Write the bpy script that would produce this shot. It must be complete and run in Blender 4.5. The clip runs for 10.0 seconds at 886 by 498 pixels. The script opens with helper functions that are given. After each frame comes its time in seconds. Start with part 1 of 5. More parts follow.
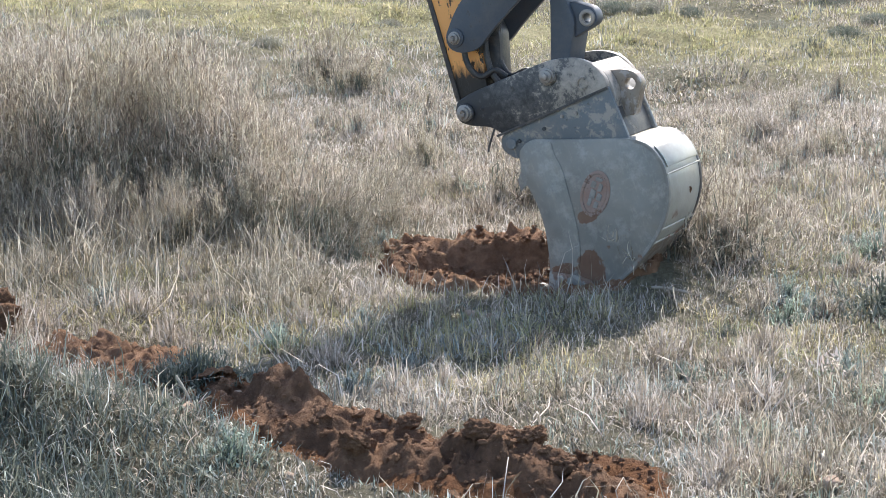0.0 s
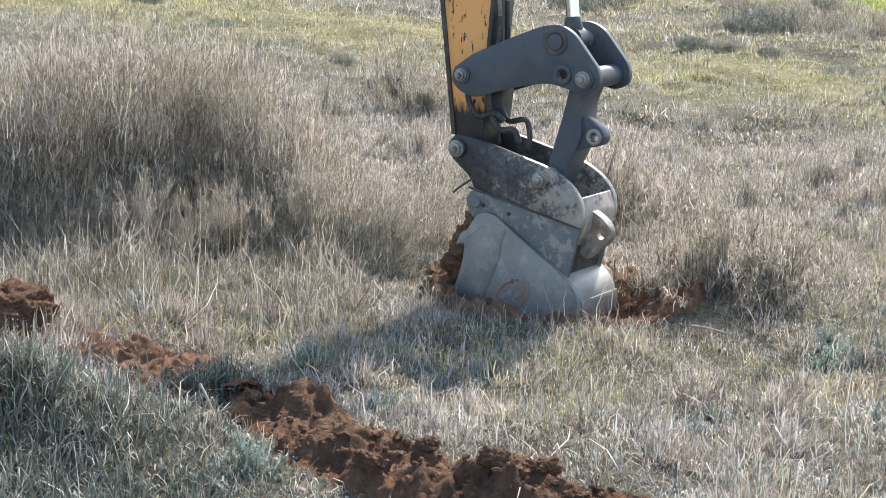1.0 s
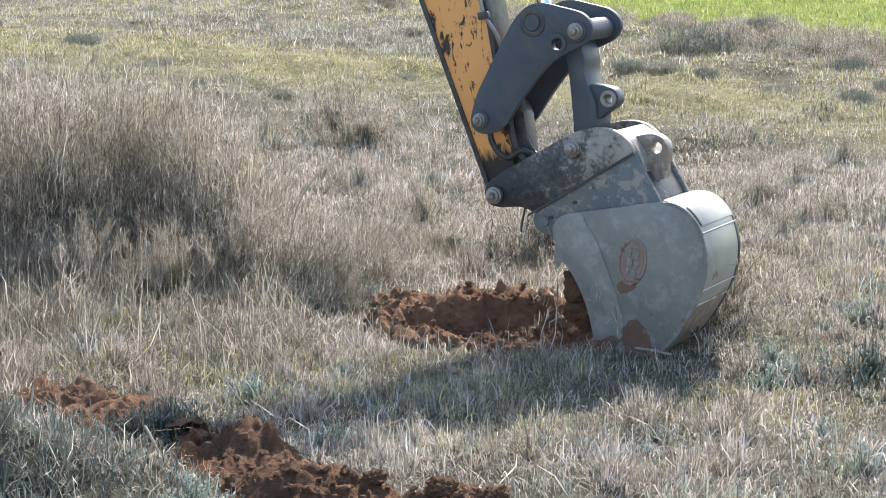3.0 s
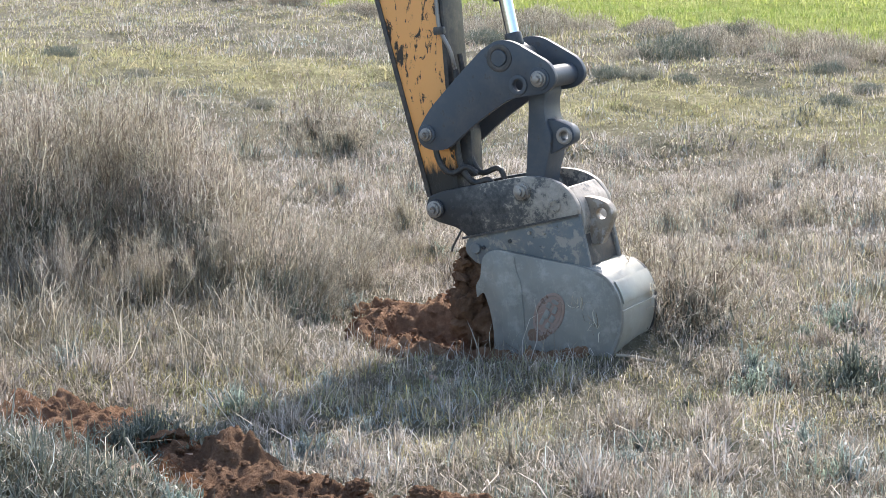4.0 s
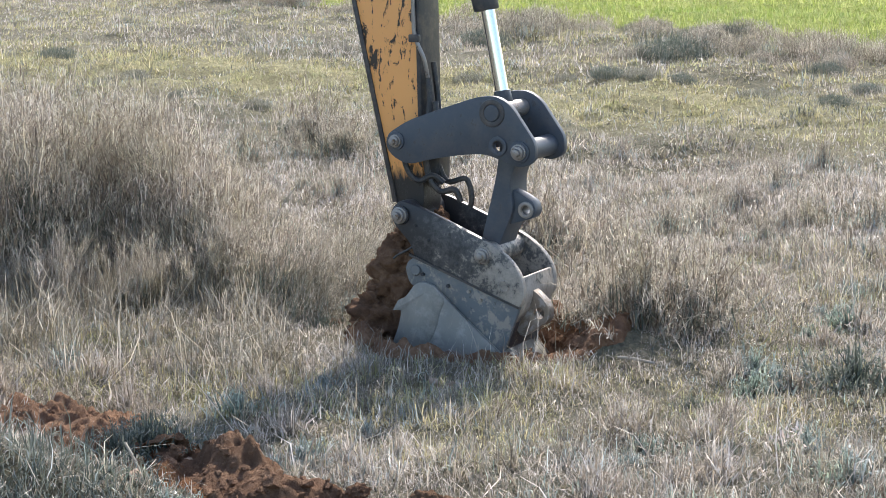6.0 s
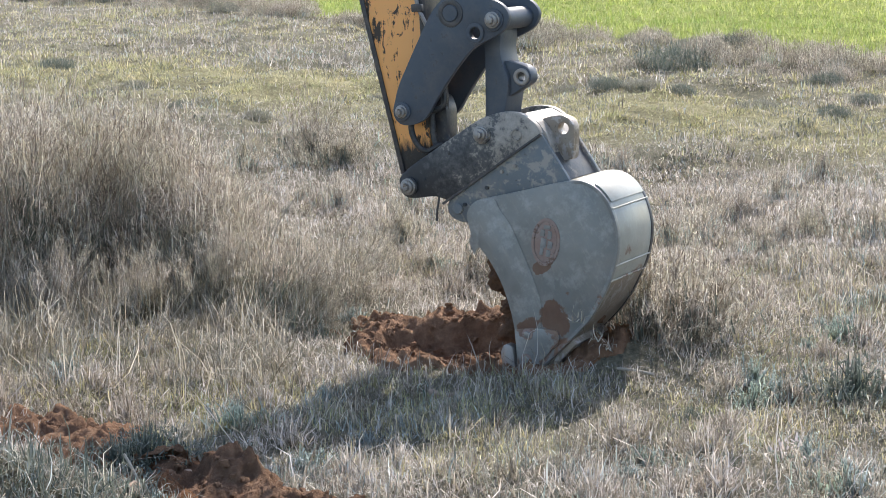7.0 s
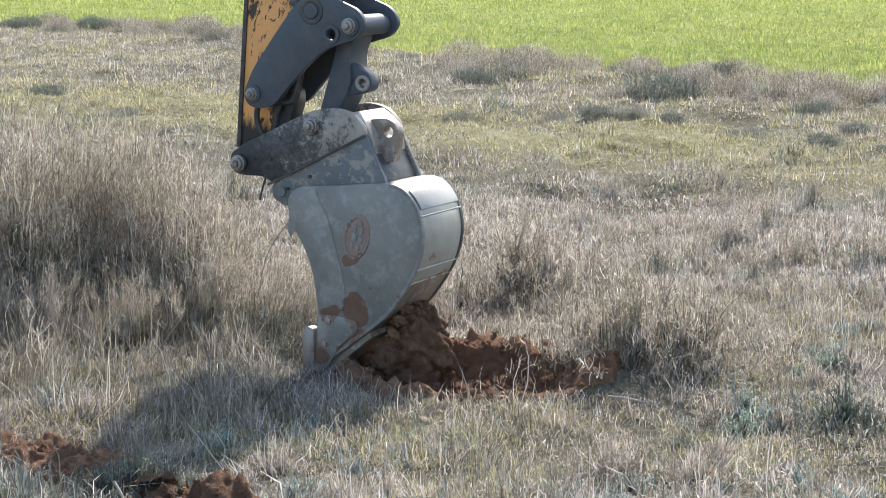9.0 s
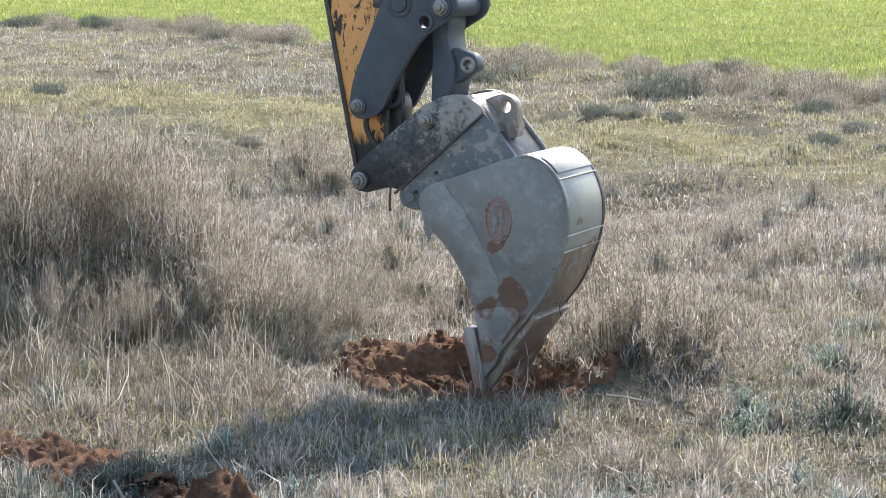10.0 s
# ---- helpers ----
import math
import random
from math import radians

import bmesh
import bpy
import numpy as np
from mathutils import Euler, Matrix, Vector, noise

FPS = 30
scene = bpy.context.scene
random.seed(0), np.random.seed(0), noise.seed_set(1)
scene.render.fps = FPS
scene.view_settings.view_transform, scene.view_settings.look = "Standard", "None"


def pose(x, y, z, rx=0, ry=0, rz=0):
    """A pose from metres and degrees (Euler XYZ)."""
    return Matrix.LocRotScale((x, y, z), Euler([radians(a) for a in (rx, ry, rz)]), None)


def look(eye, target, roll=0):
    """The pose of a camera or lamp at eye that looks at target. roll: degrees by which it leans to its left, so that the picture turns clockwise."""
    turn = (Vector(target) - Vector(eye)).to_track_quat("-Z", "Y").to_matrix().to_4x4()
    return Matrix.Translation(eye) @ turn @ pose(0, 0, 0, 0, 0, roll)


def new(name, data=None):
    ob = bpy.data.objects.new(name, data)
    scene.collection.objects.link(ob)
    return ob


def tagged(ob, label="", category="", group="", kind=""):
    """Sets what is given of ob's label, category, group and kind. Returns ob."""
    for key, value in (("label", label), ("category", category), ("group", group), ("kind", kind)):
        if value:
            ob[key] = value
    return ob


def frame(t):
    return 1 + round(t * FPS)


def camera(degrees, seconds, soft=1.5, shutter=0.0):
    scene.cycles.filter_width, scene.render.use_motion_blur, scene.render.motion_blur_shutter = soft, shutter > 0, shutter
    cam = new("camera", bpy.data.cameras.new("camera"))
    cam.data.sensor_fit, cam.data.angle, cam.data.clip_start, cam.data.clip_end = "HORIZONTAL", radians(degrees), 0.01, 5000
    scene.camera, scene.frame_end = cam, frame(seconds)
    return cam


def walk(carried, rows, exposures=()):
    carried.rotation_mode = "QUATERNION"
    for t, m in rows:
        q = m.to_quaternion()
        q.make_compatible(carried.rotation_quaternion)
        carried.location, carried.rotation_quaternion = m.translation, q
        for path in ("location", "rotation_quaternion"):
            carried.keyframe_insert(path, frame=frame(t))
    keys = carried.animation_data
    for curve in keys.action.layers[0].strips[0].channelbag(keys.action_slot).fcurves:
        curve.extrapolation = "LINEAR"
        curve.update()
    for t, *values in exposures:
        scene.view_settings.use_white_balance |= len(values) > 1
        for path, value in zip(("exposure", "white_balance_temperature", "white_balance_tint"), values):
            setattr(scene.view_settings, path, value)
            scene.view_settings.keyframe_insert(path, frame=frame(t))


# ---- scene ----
cam = camera(26.0, 10.0, soft=0.5)
PATH = [
    (0, (-0.149, -0.08, 2.292), (-0.159, 1.876, 1.875), -1.0),
    (0.2, (-0.063, -0.083, 2.291), (-0.129, 1.872, 1.878), -0.1),
    (0.5, (0.021, -0.06, 2.291), (-0.073, 1.895, 1.879), 0.8),
    (1, (0.035, -0.065, 2.296), (-0.056, 1.894, 1.902), 2.1),
    (1.5, (0.04, -0.057, 2.297), (-0.043, 1.905, 1.914), 2.2),
    (2, (0.051, -0.065, 2.294), (-0.017, 1.899, 1.923), 1.3),
    (2.5, (0.058, -0.065, 2.298), (0.007, 1.9, 1.931), 0.7),
    (4, (0.074, -0.065, 2.304), (0.055, 1.903, 1.95), -0.2),
    (4.5, (0.073, -0.049, 2.301), (0.057, 1.919, 1.947), -0.3),
    (5, (0.063, -0.025, 2.301), (0.047, 1.944, 1.946), -0.2),
    (5.5, (0.058, -0.008, 2.3), (0.042, 1.961, 1.945), -0.3),
    (7, (0.057, -0.007, 2.307), (0.042, 1.963, 1.964), -0.3),
    (7.5, (0.069, -0.02, 2.309), (0.061, 1.952, 1.975), -0.1),
    (8, (0.071, -0.017, 2.308), (0.068, 1.957, 1.987), -0.1),
    (8.5, (0.055, -0.017, 2.307), (0.053, 1.958, 1.992), -0.1),
    (9, (0.05, -0.008, 2.308), (0.046, 1.967, 1.993), -0.1),
    (9.5, (0.052, 0.002, 2.305), (0.048, 1.977, 1.989), -0.1),
    (10, (0.056, -0.004, 2.307), (0.051, 1.971, 1.991), -0.1),
]
walk(cam, [(t, look(eye, target, roll)) for t, eye, target, roll in PATH], ((0, 1.45), (2.5, 1.42), (5.5, 1.34), (8, 1.30), (10, 1.30)))

# ---------------------------------------------------------------- light
SUN_TO = Vector((0.30, 1.0, 1.0)).normalized()
sun_data = bpy.data.lights.new("sun", "SUN")
sun_data.energy, sun_data.angle, sun_data.color = 3.4, radians(0.53), (1.0, 0.925, 0.83)
sun = new("sun", sun_data)
sun.matrix_world = look(SUN_TO * 50, (0, 0, 0))
world = bpy.data.worlds.new("sky")
scene.world = world
world.use_nodes = True
wt = world.node_tree
sky = wt.nodes.new("ShaderNodeTexSky")
sky.sky_type, sky.sun_disc = "NISHITA", False
sky.sun_elevation = math.asin(SUN_TO.z)
sky.sun_rotation = math.atan2(SUN_TO.x, SUN_TO.y)
sky.dust_density = 1.4
wt.links.new(sky.outputs["Color"], wt.nodes["Background"].inputs["Color"])
wt.nodes["Background"].inputs["Strength"].default_value = 0.15


# ---------------------------------------------------------------- materials
class Nodes:
    """A short way to write a node material."""

    def __init__(self, name):
        self.mat = bpy.data.materials.new(name)
        self.mat.use_nodes = True
        self.t = self.mat.node_tree
        self.bsdf = self.t.nodes["Principled BSDF"]
        self.out = self.t.nodes["Material Output"]

    def add(self, kind, **given):
        n = self.t.nodes.new("ShaderNode" + kind)
        for k, v in given.items():
            n.inputs[k.replace("_", " ")].default_value = v
        return n

    def link(self, a, b):
        self.t.links.new(a, b)

    def coords(self, world_space=False):
        return self.add("NewGeometry").outputs["Position"] if world_space else self.add("TexCoord").outputs["Object"]

    def noise(self, at, scale, detail=5.0, rough=0.6, distortion=0.0):
        n = self.add("TexNoise", Scale=scale, Detail=detail, Roughness=rough, Distortion=distortion)
        self.link(at, n.inputs["Vector"])
        return n.outputs["Fac"]

    def ramp(self, fac, stops):
        n = self.add("ValToRGB")
        e = n.color_ramp.elements
        while len(e) < len(stops):
            e.new(0.5)
        for el, (p, c) in zip(e, stops):
            el.position, el.color = p, (*c, 1) if len(c) == 3 else c
        self.link(fac, n.inputs["Fac"])
        return n.outputs["Color"]

    def mix(self, fac, a, b, blend="MIX"):
        n = self.t.nodes.new("ShaderNodeMix")
        n.data_type, n.blend_type = "RGBA", blend
        for v, i in ((fac, 0), (a, 6), (b, 7)):
            if isinstance(v, (int, float)):
                n.inputs[i].default_value = v
            elif isinstance(v, tuple):
                n.inputs[i].default_value = (*v, 1)
            else:
                self.link(v, n.inputs[i])
        return n.outputs[2]

    def step(self, fac, lo, hi):
        n = self.add("MapRange", From_Min=lo, From_Max=hi)
        self.link(fac, n.inputs["Value"])
        return n.outputs["Result"]

    def math(self, op, a, b=0.0):
        n = self.add("Math")
        n.operation = op
        for v, i in ((a, 0), (b, 1)):
            if isinstance(v, (int, float)):
                n.inputs[i].default_value = v
            else:
                self.link(v, n.inputs[i])
        return n.outputs[0]

    def bump(self, height, distance=0.01, strength=0.6):
        n = self.add("Bump", Distance=distance, Strength=strength)
        self.link(height, n.inputs["Height"])
        self.link(n.outputs["Normal"], self.bsdf.inputs["Normal"])

    def finish(self, color, rough=0.6, metal=0.0, spec=0.5):
        b = self.bsdf.inputs
        for v, k in ((color, "Base Color"), (rough, "Roughness"), (metal, "Metallic"), (spec, "Specular IOR Level")):
            if isinstance(v, (int, float)):
                b[k].default_value = v
            elif isinstance(v, tuple):
                b[k].default_value = (*v, 1)
            else:
                self.link(v, b[k])
        return self.mat


def painted(name, paint, worn, under, wear=0.58, scale=9.0, rough=0.5, dust=0.25, metal=0.0):
    """Old machine paint: two tones, chips down to what lies under it, dried dust."""
    n = Nodes(name)
    at = n.coords()
    big, fine = n.noise(at, scale * 0.35, 4), n.noise(at, scale * 2.2, 8, 0.7, 0.4)
    tone = n.mix(big, paint, worn)
    chips = n.step(n.math("ADD", n.math("MULTIPLY", big, 0.5), n.math("MULTIPLY", fine, 0.6)), wear, wear + 0.04)
    tone = n.mix(chips, tone, under)
    pits = n.step(n.noise(at, scale * 4.5, 3, 0.6), 0.64, 0.68)
    tone = n.mix(n.math("MULTIPLY", pits, 0.55), tone, (0.03, 0.028, 0.027))
    dusty = n.step(n.noise(at, scale * 1.1, 6, 0.75), 0.45, 0.75)
    tone = n.mix(n.math("MULTIPLY", dusty, dust), tone, (0.36, 0.27, 0.19))
    n.bump(n.math("ADD", fine, n.math("MULTIPLY", chips, -0.6)), 0.003, 0.5)
    return n.finish(tone, n.step(fine, 0.2, 0.9) if rough is None else rough, metal)


M_ORANGE_N = Nodes("worn_orange_paint")
_n = M_ORANGE_N
_at = _n.coords()
_st = _n.add("Mapping")
_st.inputs["Scale"].default_value = (3.2, 3.2, 1.0)
_n.link(_at, _st.inputs["Vector"])
_big, _fine = _n.noise(_st.outputs["Vector"], 6.5, 7, 0.68, 0.8), _n.noise(_at, 22.0, 8, 0.7)
_tone = _n.mix(_n.noise(_at, 2.2), (0.84, 0.385, 0.115), (0.72, 0.32, 0.10))
_chips = _n.step(_n.math("ADD", _n.math("MULTIPLY", _big, 0.75), _n.math("MULTIPLY", _fine, 0.35)), 0.588, 0.622)
_tone = _n.mix(_chips, _tone, (0.035, 0.022, 0.015))
_sep = _n.add("SeparateXYZ")
_n.link(_at, _sep.inputs["Vector"])
# black grease on the nose of the arm
_grease = _n.step(_n.math("ADD", _sep.outputs["Z"], _n.math("MULTIPLY", _big, 0.30)), 0.40, 0.33)
_tone = _n.mix(_grease, _tone, (0.022, 0.018, 0.016))
_n.bump(_n.math("SUBTRACT", _fine, _chips), 0.003, 0.5)
M_ORANGE = _n.finish(_tone, 0.5)

M_LINK = painted("blue_grey_paint", (0.055, 0.066, 0.084), (0.042, 0.051, 0.064), (0.10, 0.085, 0.07), 0.74, 7.0, 0.5, 0.12)
M_BLACK = painted("black_grease_steel", (0.025, 0.026, 0.030), (0.045, 0.045, 0.050), (0.10, 0.09, 0.08), 0.66, 9.0, 0.45, 0.28)
_n = Nodes("scuffed_dark_steel")
_at = _n.coords()
_sep = _n.add("SeparateXYZ")
_n.link(_at, _sep.inputs["Vector"])
_big, _fine = _n.noise(_at, 6.0, 7, 0.7), _n.noise(_at, 34.0, 8, 0.75)
# rubbed bare towards the rear, black grease round the nose pin
_rub = _n.math("ADD", _n.math("MULTIPLY", _n.step(_sep.outputs["X"], 0.05, 0.85), 0.30), _n.math("ADD", _n.math("MULTIPLY", _big, 0.60), _n.math("MULTIPLY", _fine, 0.55)))
_tone = _n.ramp(_rub, [(0.62, (0.022, 0.022, 0.025)), (0.70, (0.060, 0.058, 0.058)), (0.745, (0.085, 0.080, 0.075)), (0.775, (0.23, 0.20, 0.17)), (0.90, (0.36, 0.31, 0.26))])
_n.bump(_fine, 0.003, 0.6)
M_COUPLER = _n.finish(_tone, 0.5)
M_EAR = painted("blue_grey_worn_steel", (0.095, 0.110, 0.122), (0.135, 0.145, 0.148), (0.25, 0.23, 0.20), 0.585, 8.0, 0.5, 0.30)
M_PIN = painted("bare_pin_steel", (0.30, 0.28, 0.26), (0.22, 0.20, 0.19), (0.12, 0.08, 0.05), 0.62, 30.0, 0.4, 0.25, 0.5)
M_RUBBER = painted("black_rubber", (0.018, 0.018, 0.02), (0.03, 0.03, 0.03), (0.05, 0.05, 0.05), 0.7, 20.0, 0.5, 0.2)


def bucket_paint(name, clean, rust_low, stains=()):
    """Pale grey-green bucket paint with rust spots and soil stain towards the lip."""
    n = Nodes(name)
    at = n.coords()
    big, fine = n.noise(at, 3.5, 5, 0.6, 0.5), n.noise(at, 26.0, 8, 0.72)
    tone = n.mix(n.step(big, 0.30, 0.70), clean, tuple(c * 0.66 for c in clean))
    tone = n.mix(n.math("MULTIPLY", n.step(n.noise(at, 9.0, 8, 0.75), 0.50, 0.62), 0.30), tone, (0.44, 0.43, 0.40))
    streak = n.add("Mapping")
    streak.inputs["Scale"].default_value = (9, 9, 1.6)
    n.link(at, streak.inputs["Vector"])
    scratches = n.step(n.noise(streak.outputs["Vector"], 7.0, 8, 0.7), 0.55, 0.70)
    tone = n.mix(n.math("MULTIPLY", scratches, 0.45), tone, (0.33, 0.30, 0.26))
    sep = n.add("SeparateXYZ")
    n.link(at, sep.inputs["Vector"])
    low = n.step(sep.outputs["Z"], -0.75, -1.15)
    rusty = n.step(n.math("ADD", n.math("MULTIPLY", n.noise(at, 6.5, 6, 0.62, 0.5), 1.0), n.math("MULTIPLY", low, rust_low)), 0.66, 0.72)
    tone = n.mix(n.math("MULTIPLY", rusty, 0.85), tone, n.mix(fine, (0.20, 0.075, 0.030), (0.11, 0.055, 0.035)))
    # soil smears: middle and half size in the side's plane
    for x, z, a, b in stains:
        dx = n.math("POWER", n.math("ABSOLUTE", n.math("DIVIDE", n.math("SUBTRACT", sep.outputs["X"], x), a)), 2.0)
        dz = n.math("POWER", n.math("ABSOLUTE", n.math("DIVIDE", n.math("SUBTRACT", sep.outputs["Z"], z), b)), 2.0)
        edge = n.math("ADD", n.math("ADD", dx, dz), n.math("MULTIPLY", n.math("SUBTRACT", n.noise(at, 14.0, 6, 0.65), 0.5), 3.2))
        tone = n.mix(n.math("MULTIPLY", n.step(edge, 1.05, 0.85), 0.9), tone, n.mix(fine, (0.17, 0.080, 0.045), (0.105, 0.060, 0.042)))
    film = n.step(n.noise(at, 5.0, 7, 0.7), 0.40, 0.72)
    tone = n.mix(n.math("MULTIPLY", film, 0.22), tone, (0.30, 0.235, 0.175))
    n.bump(n.math("ADD", fine, n.math("MULTIPLY", rusty, -0.5)), 0.003, 0.45)
    return n.finish(tone, 0.42, 0.15)


# one paint in two tones: shade painted into the side, sunlight into the back
M_CHEEK = bucket_paint("shaded_grey_bucket_side", (0.222, 0.220, 0.208), 0.10, ((0.40, -0.99, 0.085, 0.10), (0.245, -0.955, 0.07, 0.045), (0.475, -0.715, 0.06, 0.035), (0.10, -1.15, 0.05, 0.05)))
M_BACK = bucket_paint("sunlit_green_bucket_back", (0.40, 0.39, 0.34), 0.20)
M_LIP = painted("brown_worn_lip_steel", (0.26, 0.22, 0.18), (0.20, 0.15, 0.11), (0.33, 0.30, 0.28), 0.58, 9.0, 0.4, 0.35, 0.3)
M_RUST = painted("rust_red_plate", (0.20, 0.085, 0.05), (0.30, 0.27, 0.25), (0.12, 0.06, 0.04), 0.60, 30.0, 0.6, 0.2)

_n = Nodes("chrome_rod")
M_CHROME = _n.finish(_n.mix(_n.noise(_n.coords(), 30), (0.75, 0.76, 0.78), (0.62, 0.64, 0.68)), 0.14, 1.0)


def soil_mat(name, wet=1.0):
    n = Nodes(name)
    at = n.coords(True)
    big, mid, fine = n.noise(at, 3.0, 4), n.noise(at, 26.0, 8, 0.7), n.noise(at, 130.0, 6, 0.75)
    tone = n.ramp(n.math("ADD", n.math("MULTIPLY", big, 0.5), n.math("MULTIPLY", mid, 0.5)),
                  [(p, tuple(v * wet for v in c)) for p, c in ((0.32, (0.100, 0.058, 0.038)), (0.52, (0.225, 0.127, 0.077)), (0.70, (0.39, 0.240, 0.148)))])
    n.bump(n.math("ADD", n.math("MULTIPLY", mid, 0.7), n.math("MULTIPLY", fine, 0.6)), 0.030, 1.0)
    return n.finish(tone, 0.95, 0.0, 0.15)


M_SOIL = soil_mat("red_brown_soil")
M_MOIST = soil_mat("moist_dark_soil", 0.78)
_n = Nodes("pale_field_stone")
_f = _n.noise(_n.coords(), 20)
_n.bump(_f, 0.004)
M_STONE = _n.finish(_n.mix(_f, (0.36, 0.27, 0.20), (0.24, 0.16, 0.11)), 0.85)


def blade_mat(name, stops, tint, through_light=0.45, scale=4.2, gloss=0.04):
    """Thin dry or green leaves: each its own tone, light shines through them; tint takes over in patches."""
    n = Nodes(name)
    geo = n.add("NewGeometry")
    patch = n.noise(geo.outputs["Position"], scale, 4, 0.65)
    pick = n.math("ADD", n.math("MULTIPLY", geo.outputs["Random Per Island"], 0.95), n.math("MULTIPLY", n.math("SUBTRACT", patch, 0.5), 1.1))
    tone = n.ramp(n.math("ADD", pick, 0.03), stops)
    drift = n.step(n.noise(geo.outputs["Position"], scale * 0.55, 3), 0.42, 0.66)
    tone = n.mix(n.math("MULTIPLY", drift, 0.75), tone, n.mix(1.0, tone, tint, "MULTIPLY"))
    d, tr, g, m1, m2 = n.add("BsdfDiffuse"), n.add("BsdfTranslucent"), n.add("BsdfGlossy", Roughness=0.5), n.add("MixShader"), n.add("MixShader")
    for s in (d, tr):
        n.link(tone, s.inputs["Color"])
    m1.inputs[0].default_value, m2.inputs[0].default_value = through_light, gloss
    n.link(d.outputs[0], m1.inputs[1]), n.link(tr.outputs[0], m1.inputs[2])
    n.link(m1.outputs[0], m2.inputs[1]), n.link(g.outputs[0], m2.inputs[2])
    n.link(m2.outputs[0], n.out.inputs["Surface"])
    return n.mat


M_DRY = blade_mat("dry_grass_blades", [(0.0, (0.155, 0.130, 0.100)), (0.3, (0.310, 0.268, 0.216)), (0.62, (0.488, 0.432, 0.374)), (0.85, (0.634, 0.575, 0.528)), (1.0, (0.770, 0.715, 0.685))], (0.62, 0.575, 0.50), gloss=0.06)
M_STALK = blade_mat("grey_brown_stalks", [(0.0, (0.089, 0.076, 0.052)), (0.4, (0.215, 0.186, 0.138)), (0.75, (0.378, 0.335, 0.265)), (1.0, (0.693, 0.62, 0.530))], (0.78, 0.80, 0.72), 0.4, gloss=0.05)
M_GREYHERB = blade_mat("grey_green_herb", [(0.0, (0.095, 0.115, 0.108)), (0.4, (0.225, 0.265, 0.252)), (0.75, (0.37, 0.41, 0.395)), (1.0, (0.60, 0.64, 0.63))], (0.80, 0.92, 0.66), gloss=0.05)
M_GREEN = blade_mat("fresh_grass_blades", [(0.0, (0.177, 0.158, 0.080)), (0.5, (0.416, 0.365, 0.190)), (1.0, (0.666, 0.58, 0.360))], (0.72, 0.86, 0.70))
M_TWIG = blade_mat("purple_brown_twigs", [(0.0, (0.113, 0.086, 0.068)), (0.35, (0.256, 0.212, 0.166)), (0.7, (0.462, 0.397, 0.322)), (1.0, (0.800, 0.72, 0.620))], (0.80, 0.84, 0.68), 0.35, gloss=0.05)
# dark herb leaves; also the painted shade inside shrubs and on the bank
M_DARKHERB_SHADE = blade_mat("dark_herb_and_shade_leaves", [(0.0, (0.060, 0.072, 0.058)), (0.5, (0.13, 0.145, 0.118)), (1.0, (0.27, 0.28, 0.23))], (0.9, 0.95, 0.9), 0.3)
M_OLIVEHERB = blade_mat("olive_grey_herb", [(0.0, (0.093, 0.094, 0.072)), (0.5, (0.202, 0.195, 0.158)), (1.0, (0.392, 0.365, 0.305))], (0.9, 0.95, 0.85), 0.4)
M_CROP = blade_mat("young_crop_blades", [(0.0, (0.180, 0.225, 0.050)), (0.5, (0.310, 0.355, 0.085)), (1.0, (0.50, 0.500, 0.20))], (0.80, 0.92, 0.85), 0.5, 0.25)


def ground_mat():
    n = Nodes("grassland_ground")
    at = n.coords(True)
    masks = {}
    for key in ("soil", "track", "field"):
        a = n.t.nodes.new("ShaderNodeAttribute")
        a.attribute_name = key
        masks[key] = a.outputs["Fac"]
    big, mid, fine = n.noise(at, 0.7, 5), n.noise(at, 9.0, 8, 0.7), n.noise(at, 70.0, 6, 0.75)
    both = n.math("ADD", n.math("MULTIPLY", big, 0.45), n.math("MULTIPLY", mid, 0.55))
    litter = n.ramp(both, [(0.30, (0.105, 0.097, 0.070)), (0.50, (0.22, 0.203, 0.148)), (0.70, (0.38, 0.352, 0.265))])
    track = n.ramp(both, [(0.34, (0.17, 0.155, 0.085)), (0.48, (0.34, 0.310, 0.170)), (0.64, (0.52, 0.47, 0.28))])
    field = n.ramp(both, [(0.34, (0.16, 0.195, 0.045)), (0.50, (0.285, 0.325, 0.080)), (0.66, (0.42, 0.44, 0.14))])
    soil = n.ramp(both, [(0.30, (0.12, 0.058, 0.032)), (0.52, (0.26, 0.128, 0.066)), (0.70, (0.41, 0.225, 0.120))])
    tone = n.mix(masks["track"], litter, track)
    tone = n.mix(n.step(n.math("ADD", masks["field"], n.math("MULTIPLY", n.math("SUBTRACT", mid, 0.5), 0.5)), 0.4, 0.6), tone, field)
    tone = n.mix(n.step(n.math("ADD", masks["soil"], n.math("MULTIPLY", n.math("SUBTRACT", mid, 0.5), 0.7)), 0.4, 0.55), tone, soil)
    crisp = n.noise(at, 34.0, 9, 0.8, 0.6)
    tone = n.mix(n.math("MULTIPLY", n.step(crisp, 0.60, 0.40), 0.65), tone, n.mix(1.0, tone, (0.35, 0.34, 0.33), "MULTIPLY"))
    n.bump(n.math("ADD", n.math("ADD", mid, crisp), n.math("MULTIPLY", fine, 0.5)), 0.05, 1.0)
    return n.finish(tone, 0.95, 0.0, 0.1)


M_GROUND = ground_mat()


# ---------------------------------------------------------------- the lie of the land
def lattice(ix, iy, seed):
    v = np.sin(ix * 127.1 + iy * 311.7 + seed * 74.7) * 43758.5453
    return v - np.floor(v)


